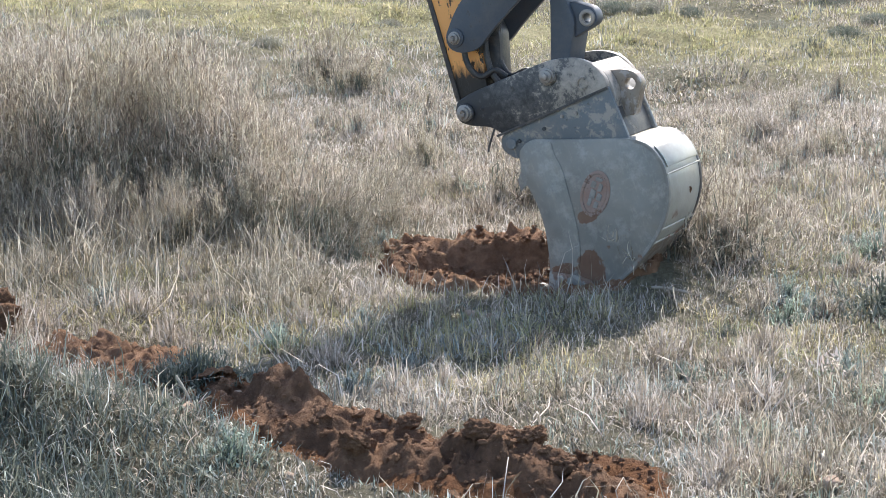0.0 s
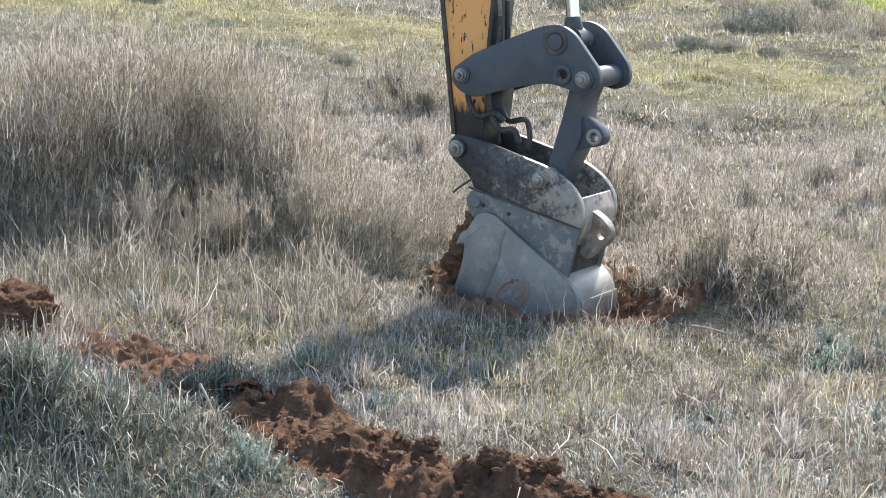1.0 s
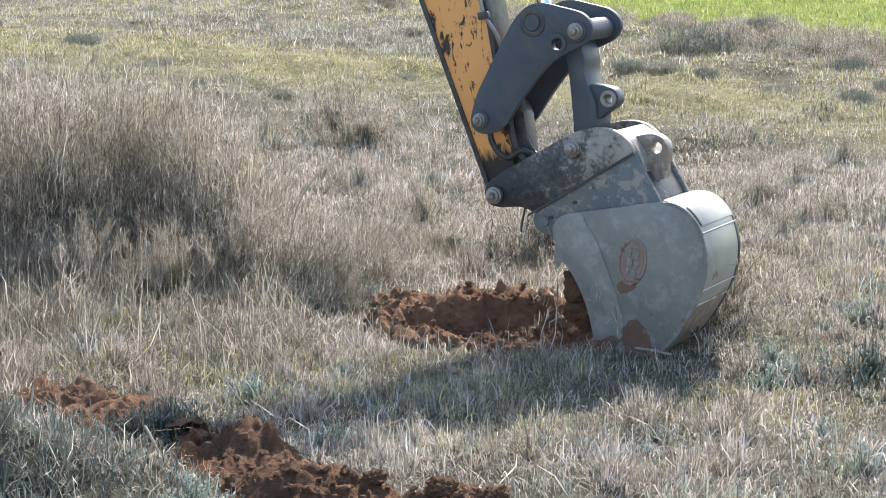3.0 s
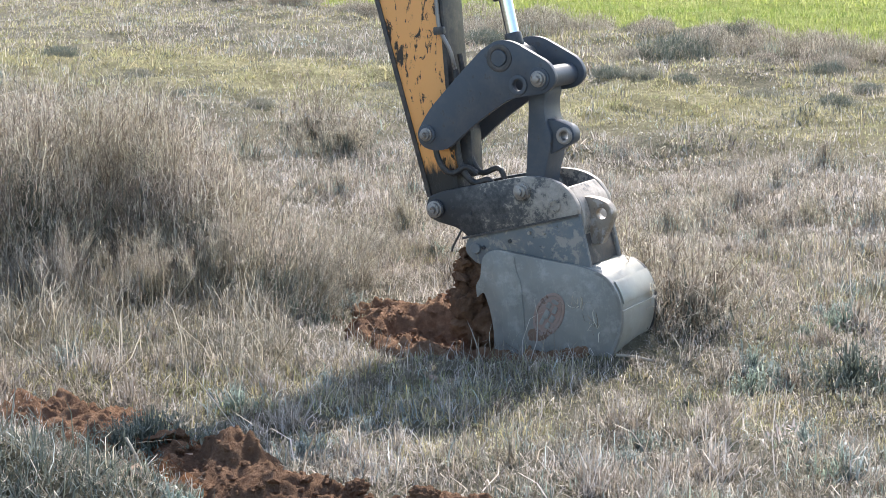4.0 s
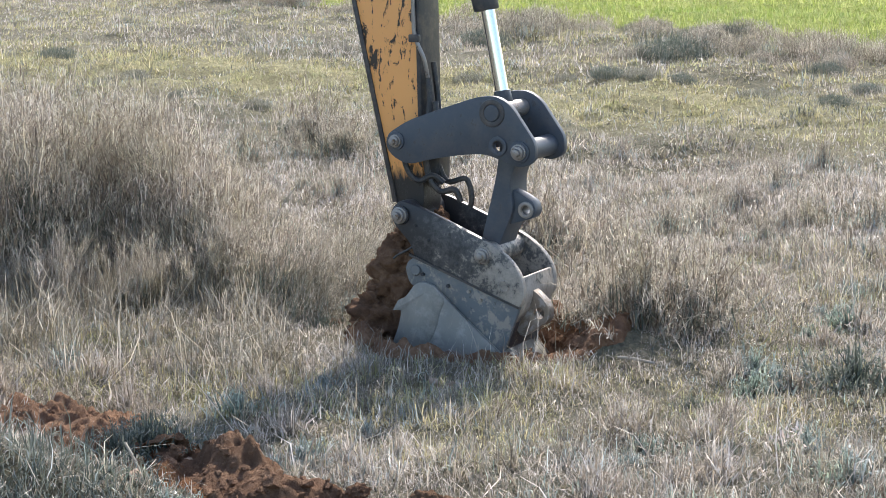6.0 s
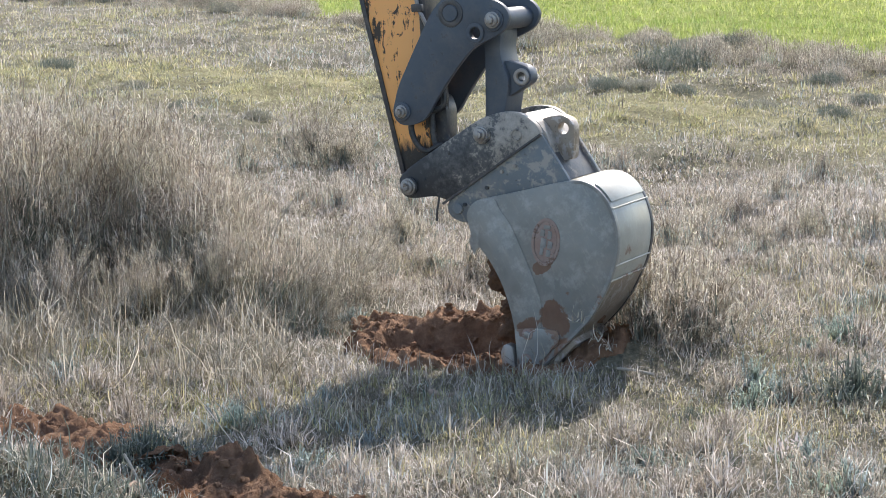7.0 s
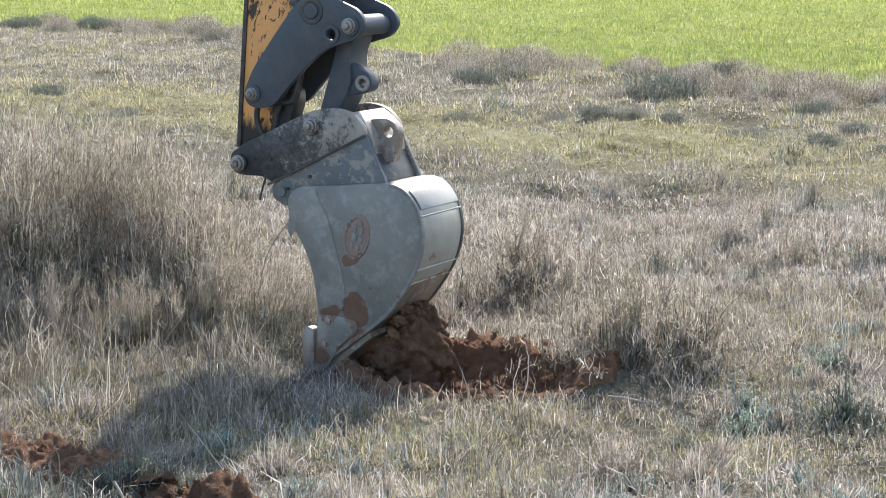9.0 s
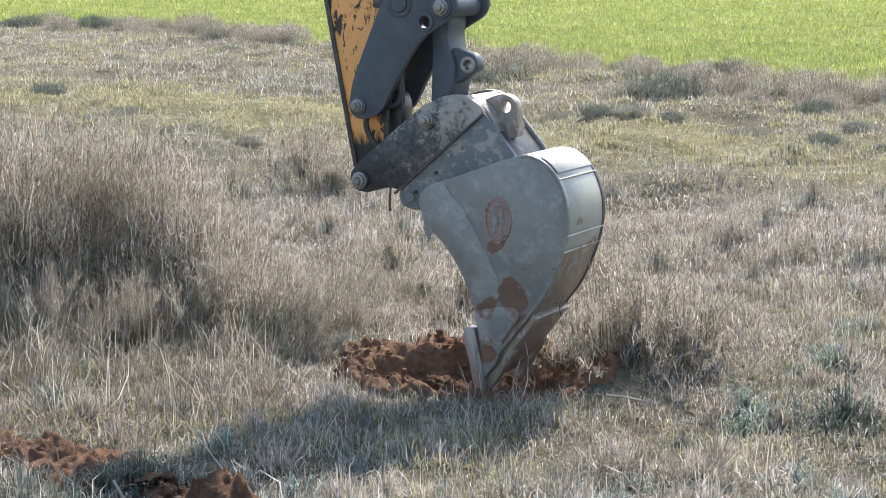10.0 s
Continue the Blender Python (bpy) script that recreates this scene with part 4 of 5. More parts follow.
# ---------------------------------------------------------------- plants
PIECES = {3: ((0.40, 0.0, 0.0, 0.9), (0.33, 0.5, 1.0, 0.7), (0.27, 1.25, 2.2, 0.0)), 2: ((0.55, 0.0, 0.0, 0.85), (0.45, 1.0, 1.4, 0.0)), 1: ((1.0, 0.35, 0.4, 0.0),)}


def blades(name, x, y, z, length, width, lean, curl, heading, material, label, category, link=True, pieces=3):
    """Thin leaves, each a strip of a few pieces, bent over and twisted aside, that ends in a point."""
    k, n = len(x), 2 * pieces + 1
    turn = heading + np.pi / 2 + rng.uniform(-0.9, 0.9, k)
    wx, wy = np.cos(turn) * width / 2, np.sin(turn) * width / 2
    side = rng.normal(0, 0.45, k)
    v = np.empty((k, n, 3))
    px, py, pz = x.copy(), y.copy(), z - 0.01
    v[:, 0] = np.stack([px - wx, py - wy, pz], -1)
    v[:, 1] = np.stack([px + wx, py + wy, pz], -1)
    corners, starts = [], []
    for i, (piece, bend, twist, thin) in enumerate(PIECES[pieces]):
        a, h = lean + curl * bend, heading + side * twist
        px = px + np.cos(h) * np.sin(a) * length * piece
        py = py + np.sin(h) * np.sin(a) * length * piece
        pz = pz + np.cos(a) * length * piece
        starts.append(len(corners))
        if i < pieces - 1:
            v[:, 2 + 2 * i] = np.stack([px - wx * thin, py - wy * thin, pz], -1)
            v[:, 3 + 2 * i] = np.stack([px + wx * thin, py + wy * thin, pz], -1)
            corners += [2 * i, 2 * i + 1, 2 * i + 3, 2 * i + 2]
        else:
            v[:, n - 1] = np.stack([px, py, pz], -1)
            corners += [2 * i, 2 * i + 1, n - 1]
    loops = (np.arange(k)[:, None] * n + np.array([corners])).reshape(-1)
    me = bpy.data.meshes.new(name)
    me.vertices.add(k * n)
    me.vertices.foreach_set("co", v.reshape(-1).astype(np.float32))
    me.loops.add(len(loops))
    me.loops.foreach_set("vertex_index", loops.astype(np.int32))
    me.polygons.add(k * pieces)
    me.polygons.foreach_set("loop_start", (np.arange(k)[:, None] * len(corners) + np.array([starts])).reshape(-1).astype(np.int32))
    me.materials.append(material)
    me.update(calc_edges=True)
    me.validate()
    return tagged(new(name, me), label, category, kind="stuff") if link else me


def scatter(y0, y1, per_area, tuft=0.05, tufts_per=14, spread=0.27, edge=0.9):
    """Plan positions in tufts over the wedge of land between two distances."""
    w0, w1 = spread * y0 + edge, spread * y1 + edge
    count = int((w0 + w1) * (y1 - y0) * per_area / tufts_per)
    v = rng.random(count)
    ty = y0 + (y1 - y0) * v
    tx = rng.uniform(-1, 1, count) * (spread * ty + edge)
    x = np.repeat(tx, tufts_per) + rng.normal(0, tuft, count * tufts_per)
    y = np.repeat(ty, tufts_per) + rng.normal(0, tuft, count * tufts_per)
    tall = np.repeat(rng.uniform(0.55, 1.35, count), tufts_per)
    return x, y, tall


def bare(x, y):
    """Chance that nothing grows: on dug soil."""
    return smooth(0.30, 0.62, soil_at(x, y))


def sward(name, y0, y1, per_area, tuft, length, width, lean, material, label, want, stay=0.0, curl=1.3, even=False):
    """A growth of grass over one stretch; want gives its chance over the plan."""
    x, y, tall = scatter(y0, y1, per_area, tuft)
    clump = value_noise(x, y, 3.2, 21) * 0.6 + value_noise(x, y, 8.0, 22) * 0.4
    keep = rng.random(len(x)) < want(x, y) * (1 - bare(x, y)) * (1.0 if even else np.clip(-0.45 + 2.5 * clump, 0.30, 1))
    tall = tall * (0.35 + 1.25 * value_noise(x, y, 2.1, 23) ** 1.3 + 0.2 * clump)
    x, y, tall = x[keep], y[keep], tall[keep]
    k = len(x)
    s, w = dig_coords(x, y)
    short = 1 - 0.55 * np.exp(-(((s + 0.15) / 0.95) ** 2 + ((w - 0.45) / 0.60) ** 2) ** 2)
    blades(name, x, y, height(x, y), length * tall * short * rng.uniform(0.5, 1.25, k), width * rng.uniform(0.6, 1.3, k),
           np.abs(rng.normal(lean, 0.45, k)) + stay, rng.normal(0.8, curl, k), rng.uniform(0, 6.28, k), material, label, "grass", True, 3 if y0 < 12.4 else 2 if y0 < 17.5 else 1)


def green_patches(x, y):
    near = 1.5 * np.exp(-(((x - 2.3) / 0.9) ** 2 + ((y - 11.3) / 1.8) ** 2)) + 0.7 * np.exp(-(((x - 0.4) / 0.9) ** 2 + ((y - 8.6) / 0.35) ** 2))
    return (1 - 0.9 * bank(x, y)) * np.clip(0.26 + 0.9 * near + 2.9 * (value_noise(x, y, 1.1, 12) - 0.52), 0, 1)


def herb_patches(x, y):
    fore = smooth(9.6, 8.4, y)
    return (1 - 0.75 * bank(x, y)) * np.clip(0.15 + 0.5 * fore * value_noise(x, y, 1.2, 14) + 0.6 * (value_noise(x, y, 1.4, 15) - 0.55), 0, 1)


def bank(x, y):
    return np.exp(-(((x + 1.72) / 0.85) ** 2 + ((y - 6.25) / 0.90) ** 2) ** 2)


def dry(x, y):
    return (1 - 0.96 * bank(x, y)) * np.clip(0.50 + 1.0 * value_noise(x, y, 1.1, 16) - 0.35 * np.clip(track_at(x, y), 0, 1), 0, 1)


def no_track(x, y):
    return np.clip(dry(x, y) * (1 - 0.85 * np.clip(track_at(x, y) * 1.3, 0, 1)), 0, 1) * (y < field_line(x) - 0.5)


def off_track(x, y):
    return (1 - 0.9 * np.clip(track_at(x, y) * 1.3, 0, 1)) * (y < field_line(x) - 0.6)


def before_thicket(x, y):
    edge = smooth(-0.75, -1.05, x + 0.12 * (y - 10)) * smooth(8.9, 9.7, y + 0.4 * value_noise(x, y, 2, 41)) * smooth(11.4, 10.7, y)
    return edge * np.clip(value_noise(x, y, 2.5, 42) * 1.8 - 0.25, 0, 1)


def before_pit(x, y):
    s, w = dig_coords(x, y)
    return np.exp(-(((s + 0.15) / 0.95) ** 2 + ((w + 0.45) / 0.22) ** 2) ** 2) * 0.8


def anywhere(x, y):
    return np.full(len(x), 0.6)


sward("dry_grass", 5.8, 9.2, 4800, 0.030, 0.092, 0.0038, 1.15, M_DRY, "matted dry straw-coloured grass", dry, 0.0, 1.7)
sward("dry_grass", 9.2, 12.5, 4600, 0.034, 0.105, 0.0044, 1.15, M_DRY, "matted dry straw-coloured grass", dry, 0.0, 1.7)
sward("dry_grass", 12.5, 17.5, 3400, 0.05, 0.130, 0.0075, 1.0, M_DRY, "dry pale grass in tufts", no_track, 0.0, 1.6)
sward("dry_grass", 17.5, 26.0, 1200, 0.08, 0.11, 0.0105, 0.95, M_DRY, "dry pale grass in tufts", no_track)
sward("dry_grass", 26.0, 58.0, 260, 0.12, 0.13, 0.020, 0.95, M_DRY, "dry pale grass on the field bank", no_track)
sward("grey_herbs", 5.8, 10.0, 3200, 0.026, 0.085, 0.0058, 0.70, M_GREYHERB, "low grey-green herbs among dry grass", herb_patches)
sward("grey_herbs", 10.0, 17.0, 1300, 0.04, 0.11, 0.0074, 0.7, M_GREYHERB, "low grey-green herbs among dry grass", herb_patches)
sward("grey_herbs", 17.0, 50.0, 420, 0.09, 0.10, 0.013, 0.9, M_GREYHERB, "low grey-green herbs by the track", lambda x, y: off_track(x, y) * herb_patches(x, y))
sward("brown_stalks", 17.0, 50.0, 240, 0.10, 0.12, 0.013, 0.8, M_TWIG, "brown dead stalks by the track", lambda x, y: off_track(x, y) * np.clip(value_noise(x, y, 0.5, 35) * 1.8 - 0.6, 0, 1))
sward("brown_stalks", 6.0, 17.0, 1900, 0.035, 0.125, 0.0048, 0.75, M_TWIG, "thin brown dead stalks standing in grass", lambda x, y: (1 - 0.8 * bank(x, y)) * np.clip(value_noise(x, y, 0.8, 31) * 1.5 - 0.15, 0, 1), 0.0, 1.6)
sward("olive_herbs", 6.0, 17.0, 2300, 0.03, 0.085, 0.0054, 0.85, M_OLIVEHERB, "dull olive herbs between the grass", lambda x, y: np.clip(value_noise(x, y, 1.7, 36) * 2.0 - 0.6, 0, 1))
sward("green_grass", 6.0, 13.0, 3800, 0.035, 0.075, 0.0052, 0.8, M_GREEN, "short yellow-green grass", green_patches)
sward("green_grass", 13.0, 19.0, 1600, 0.06, 0.07, 0.010, 0.9, M_GREEN, "short yellow-green grass on the old track", lambda x, y: np.clip(track_at(x, y) * 0.9 + 0.16, 0, 1))
sward("green_grass", 19.0, 31.0, 2000, 0.07, 0.055, 0.015, 1.0, M_GREEN, "short yellow-green grass on the old track", lambda x, y: np.clip(track_at(x, y) * 0.9 + 0.16, 0, 1) * (y < field_line(x)))
sward("green_grass", 24.0, 52.0, 480, 0.12, 0.10, 0.024, 0.9, M_GREEN, "yellow-green grass on the field bank", lambda x, y: np.clip(value_noise(x, y, 0.4, 33) * 1.9 - 0.3, 0, 1) * (y < field_line(x)))
sward("olive_herbs", 17.0, 38.0, 640, 0.07, 0.075, 0.013, 0.8, M_OLIVEHERB, "dull olive tufts on the old track", lambda x, y: np.clip(value_noise(x, y * 0.6, 1.3, 37) * 2.4 - 0.9, 0, 1) * (y < field_line(x)))
sward("tall_grass", 8.9, 12.0, 2300, 0.04, 0.29, 0.0046, 0.42, M_STALK, "tall standing grey-brown grass before the thicket", before_thicket, 0.0, 0.8)
sward("tall_grass", 8.6, 13.0, 420, 0.04, 0.20, 0.0050, 0.50, M_TWIG, "standing brown stalks", lambda x, y: np.clip(value_noise(x, y, 1.5, 43) * 2.2 - 1.2, 0, 1) * (np.abs(dig_coords(x, y)[1] - 0.1) > 0.9))
# the bank's shaded face is put into the colour of these dark herbs
sward("tall_grass", 5.7, 7.5, 8200, 0.05, 0.150, 0.0056, 0.85, M_DARKHERB_SHADE, "dense herbs on the foreground bank, its shade put into their dark blue-grey", bank, 0.0, 1.4)
sward("tall_grass", 5.7, 7.5, 900, 0.04, 0.17, 0.0044, 1.1, M_GREYHERB, "pale grey leaves on the foreground bank", bank, 0.0, 1.4)
sward("tall_grass", 8.4, 9.9, 1500, 0.03, 0.16, 0.0040, 0.35, M_DRY, "thin standing seed stalks before the pit", before_pit)
sward("litter", 5.8, 9.2, 2600, 0.05, 0.075, 0.0048, 1.25, M_STALK, "short broken litter of dead grass", anywhere, 0.0, 1.2, True)
sward("litter", 9.2, 13.5, 2000, 0.05, 0.085, 0.0056, 1.25, M_STALK, "short broken litter of dead grass", anywhere, 0.0, 1.2, True)
sward("straw", 6.0, 13.0, 320, 0.10, 0.24, 0.0050, 1.15, M_DRY, "long fallen straw stalks", anywhere, 0.2, 0.7)


def crop():
    """The young crop: blades in drilled rows beyond the bank."""
    k = 90000
    y = 28 + (rng.random(k) ** 1.5) * 75
    x = rng.uniform(-1, 1, k) * (0.26 * y + 2)
    row = np.round((x * 0.9 + y * 0.44) / 0.35) * 0.35
    along = -x * 0.44 + y * 0.9
    row += rng.normal(0, 0.045, k)
    x, y = row * 0.9 - along * 0.44, row * 0.44 + along * 0.9
    keep = y > field_line(x) + rng.normal(0, 0.5, k)
    x, y = x[keep], y[keep]
    k = len(x)
    blades("crop_blades", x, y, height(x, y), rng.uniform(0.08, 0.19, k), 0.012 + 0.0005 * y * rng.uniform(0.6, 1.2, k), np.abs(rng.normal(0.35, 0.25, k)), rng.normal(0.6, 0.4, k), rng.uniform(0, 6.28, k), M_CROP, "bright green young cereal crop", "crop", True, 1)


crop()


def shrub_meshes(seed, stems, radius, tall, width, flare, sprigs, materials, lean_to=(0.0, 0.0)):
    """Stems that fan out of one root, twiggy sprigs all along them; and a low leafy foot."""
    r = np.random.default_rng(seed)
    root = np.abs(r.normal(0, 0.45, stems)) * radius
    a = r.uniform(0, 6.28, stems)
    x, y = root * np.cos(a), root * np.sin(a)
    lean = np.clip(root / radius * flare + r.normal(0.05, 0.22, stems), 0, 1.35)
    hd = a + r.normal(0, 0.6, stems)
    hx, hy = np.cos(hd) * lean + lean_to[0], np.sin(hd) * lean + lean_to[1]
    lean, hd = np.clip(np.hypot(hx, hy), 0, 1.4), np.arctan2(hy, hx)
    length = tall * r.uniform(0.35, 1.15, stems) * (1 - 0.3 * (root / (radius * 1.2)).clip(0, 1))
    curl = r.normal(0.15, 0.50, stems)
    w = width * r.uniform(0.8, 1.4, stems)
    X, Y, Z, L, W, LE, HD, CU = [x], [y], [np.zeros(stems)], [length], [w], [lean], [hd], [curl]
    for i in range(sprigs):
        u = r.uniform(0.25, 1.0, stems)
        lo, hi = np.minimum(u, 0.55), np.maximum(u - 0.55, 0)
        out = (np.sin(lean) * lo + np.sin(lean + curl) * hi) * length
        X.append(x + np.cos(hd) * out)
        Y.append(y + np.sin(hd) * out)
        Z.append((np.cos(lean) * lo + np.cos(lean + curl) * hi) * length)
        L.append(tall * r.uniform(0.06, 0.18, stems))
        W.append(width * r.uniform(0.5, 1.0, stems))
        LE.append(np.clip(r.normal(1.0, 0.60, stems), -0.3, 2.0))
        HD.append(r.uniform(0, 6.28, stems) if lean_to == (0.0, 0.0) else hd + r.normal(0, 0.8, stems))
        CU.append(r.normal(0.1, 1.8, stems))
    cat = [np.concatenate(q) for q in (X, Y, Z, L, W, LE, HD, CU)]
    twigs = blades("crown", cat[0], cat[1], cat[2], cat[3], cat[4], cat[5], cat[7], cat[6], materials[0], "", "", False, 3 if width < 0.01 else 1)
    f = stems * 2
    fa, fr = r.uniform(0, 6.28, f), np.abs(r.normal(0, 0.55, f)) * radius
    foot = blades("foot", fr * np.cos(fa), fr * np.sin(fa), r.uniform(0, tall * 0.25, f), r.uniform(0.12, 0.42, f) * tall, np.full(f, width * 1.3), np.abs(r.normal(0.6, 0.5, f)), r.normal(0.3, 0.6, f), r.uniform(0, 6.28, f), materials[1], "", "", False, 2 if width < 0.01 else 1)
    return twigs, foot


def shrub(meshes, x, y, scale, turn, label, category="shrub", group=""):
    top = tagged(new(category.replace(" ", "_")), label, category, group)
    top.location = (x, y, float(height(x, y)) - 0.01)
    top.rotation_euler.z, top.scale = turn, (scale, scale, scale * rng.uniform(0.92, 1.08))
    for me, name in zip(meshes, ("crown", "foot")):
        ob = tagged(new(name, me), kind="stuff")
        ob.parent = top
    return top


# the dark feet put the shade inside these shrubs into their colour
BUSH = [shrub_meshes(100 + i, 120, 0.50, 0.86, 0.0046, 0.80, 55, (M_TWIG, M_DARKHERB_SHADE)) for i in range(3)]
ROUND = [shrub_meshes(110 + i, 95, 0.27, 0.48, 0.0044, 1.0, 34, (M_TWIG, M_DARKHERB_SHADE)) for i in range(3)]
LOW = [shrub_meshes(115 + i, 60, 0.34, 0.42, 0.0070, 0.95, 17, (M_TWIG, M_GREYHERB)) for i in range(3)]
LEANING = [shrub_meshes(120 + i, 120, 0.36, 0.64, 0.0046, 0.45, 30, (m, M_DARKHERB_SHADE), (0.95, -0.15)) for i, m in enumerate((M_TWIG, M_STALK))]
DARK = [shrub_meshes(130 + i, 110, 0.17, 0.15, 0.0062, 1.05, 8, (M_DARKHERB_SHADE, M_DARKHERB_SHADE)) for i in range(2)]
WEED = [shrub_meshes(135 + i, 9, 0.05, 0.22, 0.0046, 0.7, 13, (M_TWIG, M_STALK)) for i in range(4)]


def dome_meshes(seed, radius, tall, count, material, foot_material, thick=1.0, stems=420, pieces=3, size=1.0):
    """A dense mound of fine twigs: a thick shell of curled sprigs over bare inner stems."""
    r = np.random.default_rng(seed)
    a, e, u = r.uniform(0, 6.28, count), np.arcsin(r.uniform(0.10, 1.0, count)), r.uniform(0.50, 1.0, count) ** 0.6
    swell = 1 + 0.16 * np.sin(3 * a + seed) * np.cos(e) + 0.10 * np.sin(7 * a + 2 * seed) * np.cos(e) + 0.07 * np.sin(9 * e + 4 * a)
    x, y, z = radius * np.cos(a) * np.cos(e) * u * swell, radius * np.sin(a) * np.cos(e) * u * swell, tall * np.sin(e) * u * swell
    length = r.uniform(0.05, 0.17, count) * size
    long = r.random(count) < 0.04
    length = np.where(long, length * 2.2, length)
    crown = blades("crown", x, y, z, length, thick * r.uniform(0.0034, 0.006, count), np.clip(r.normal(0.95, 0.55, count), -0.3, 2.0) * np.where(long, 0.4, 1.0), r.normal(0.2, 1.9, count), a + r.normal(0.4, 1.3, count), material, "", "", False, pieces)
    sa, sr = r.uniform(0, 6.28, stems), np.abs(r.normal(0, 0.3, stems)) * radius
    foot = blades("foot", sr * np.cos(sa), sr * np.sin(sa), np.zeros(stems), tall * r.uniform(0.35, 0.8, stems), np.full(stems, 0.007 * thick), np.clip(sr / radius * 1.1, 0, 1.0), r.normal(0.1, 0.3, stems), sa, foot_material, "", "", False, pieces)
    return crown, foot


FAR = [dome_meshes(140 + i, 0.60, 0.42, 3600, m, M_GREYHERB, 1.7, 60, 1, 0.62) for i, m in enumerate((M_TWIG, M_STALK, M_TWIG))]
FARDARK = [dome_meshes(150 + i, 0.58, 0.34, 4200, m, M_DARKHERB_SHADE, 1.8, 160, 1, 0.62) for i, m in enumerate((M_OLIVEHERB, M_DARKHERB_SHADE))]

THICKET = "tall purple-brown dry bush of fine twigs"
for i, (x, y, s) in enumerate(((-2.85, 12.0, 1.25), (-2.15, 12.5, 1.2), (-1.65, 11.9, 0.85), (-3.1, 13.2, 1.1), (-2.3, 13.7, 0.95), (-3.5, 12.3, 1.1), (-3.4, 14.4, 0.95), (-1.30, 10.9, 0.62), (-1.45, 12.9, 0.75), (-2.75, 11.0, 0.60), (-2.25, 10.85, 0.58), (-1.75, 10.7, 0.55))):
    shrub(BUSH[i % 3], x, y, s, i * 1.7, THICKET, "bush", "bushes of the thicket")
# inner stems coloured dark for the shade under the crown
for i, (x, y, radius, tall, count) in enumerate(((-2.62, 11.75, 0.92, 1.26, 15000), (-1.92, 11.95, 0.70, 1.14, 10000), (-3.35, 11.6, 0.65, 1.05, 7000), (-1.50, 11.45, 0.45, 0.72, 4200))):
    shrub(dome_meshes(190 + i, radius, tall, count, M_TWIG, M_DARKHERB_SHADE), x, y, 1.0, 0.0, "dense rounded bush of purple-brown dry twigs, inner shade put into the stem colour", "bush", "bushes of the thicket")
for i, (x, y, s) in enumerate(((-1.15, 11.1, 1.0), (-0.95, 11.5, 0.95), (-1.2, 11.9, 0.9), (-0.75, 11.9, 0.8), (-1.45, 11.3, 0.9), (-0.98, 10.75, 0.85), (-0.72, 11.15, 0.8), (-0.85, 10.45, 0.6), (-0.55, 12.3, 0.7))):
    shrub(LEANING[i % 2], x, y, s, -0.2 + 0.15 * i, "wind-bent dry shrub leaning over the grass", "shrub", "leaning shrubs")
for i, (x, y, s) in enumerate(((1.05, 10.05, 1.5), (1.32, 10.25, 1.4), (0.85, 10.4, 1.1), (0.50, 12.2, 1.6), (0.74, 12.5, 1.3), (1.05, 12.8, 0.9), (-0.35, 13.5, 0.8), (2.2, 14.4, 0.85), (-0.1, 12.5, 0.55), (1.55, 11.4, 0.7))):
    shrub(ROUND[i % 3], x, y, s, i * 1.3, "dry round shrub of fine purple-brown twigs", "shrub", "round dry shrubs")
for i, (x, y, s) in enumerate(((1.97, 8.95, 1.65), (1.15, 8.75, 0.55), (-1.24, 7.66, 1.5), (-1.36, 7.62, 1.1), (-1.27, 7.80, 1.1), (1.9, 7.55, 0.9), (-0.42, 12.6, 0.9), (1.2, 7.9, 0.5), (0.1, 12.0, 0.8), (-0.70, 10.35, 0.7), (-0.85, 10.6, 0.7))):
    shrub(DARK[i % 2], x, y, s, i * 2.1, "small dark green-grey herb cushion", "herb", "dark herb cushions")
HERB = [shrub_meshes(160 + i, 60, 0.11, 0.13, 0.0062, 0.9, 7, (M_GREYHERB, M_GREYHERB)) for i in range(3)]
TUSSOCK = [shrub_meshes(170 + i, 80, 0.15, 0.085, 0.0046, 1.1, 2, (M_GREEN, M_OLIVEHERB)) for i in range(2)]
STRAWTUFT = [shrub_meshes(180 + i, 120, 0.12, 0.16, 0.0040, 1.0, 2, (M_DRY, M_DRY)) for i in range(3)]
for i in range(150):
    y = rng.uniform(6.3, 12.5)
    x = rng.uniform(-1, 1) * (0.25 * y + 0.3)
    s, w = dig_coords(x, y)
    if soil_at(x, y) > 0.15 or bank(x, y) > 0.25 or (y < 7.3 and x < 0.3) or (abs(s + 0.1) < 1.0 and -0.9 < w < 1.0):
        continue
    kind = i % 5
    meshes, label, group = ((HERB[i % 3], "low grey-green herb cushion among dry grass", "grey herb cushions"), (STRAWTUFT[i % 3], "pale dry tussock of curled grass", "dry tussocks"), (HERB[(i + 1) % 3], "low grey-green herb cushion among dry grass", "grey herb cushions"),
                            (STRAWTUFT[(i + 1) % 3], "pale dry tussock of curled grass", "dry tussocks"), (TUSSOCK[i % 2], "short yellow-green tussock of grass", "green tussocks") if i % 3 == 0 else (STRAWTUFT[i % 3], "pale dry tussock of curled grass", "dry tussocks"))[kind]
    shrub(meshes, x, y, rng.uniform(0.7, 1.5), i * 1.3, label, "herb" if kind in (0, 2) else "grass tuft", group)
shrub(HERB[0], -0.98, 6.72, 1.5, 0.3, "silver-grey herb cushion beside the spoil heap", "herb")
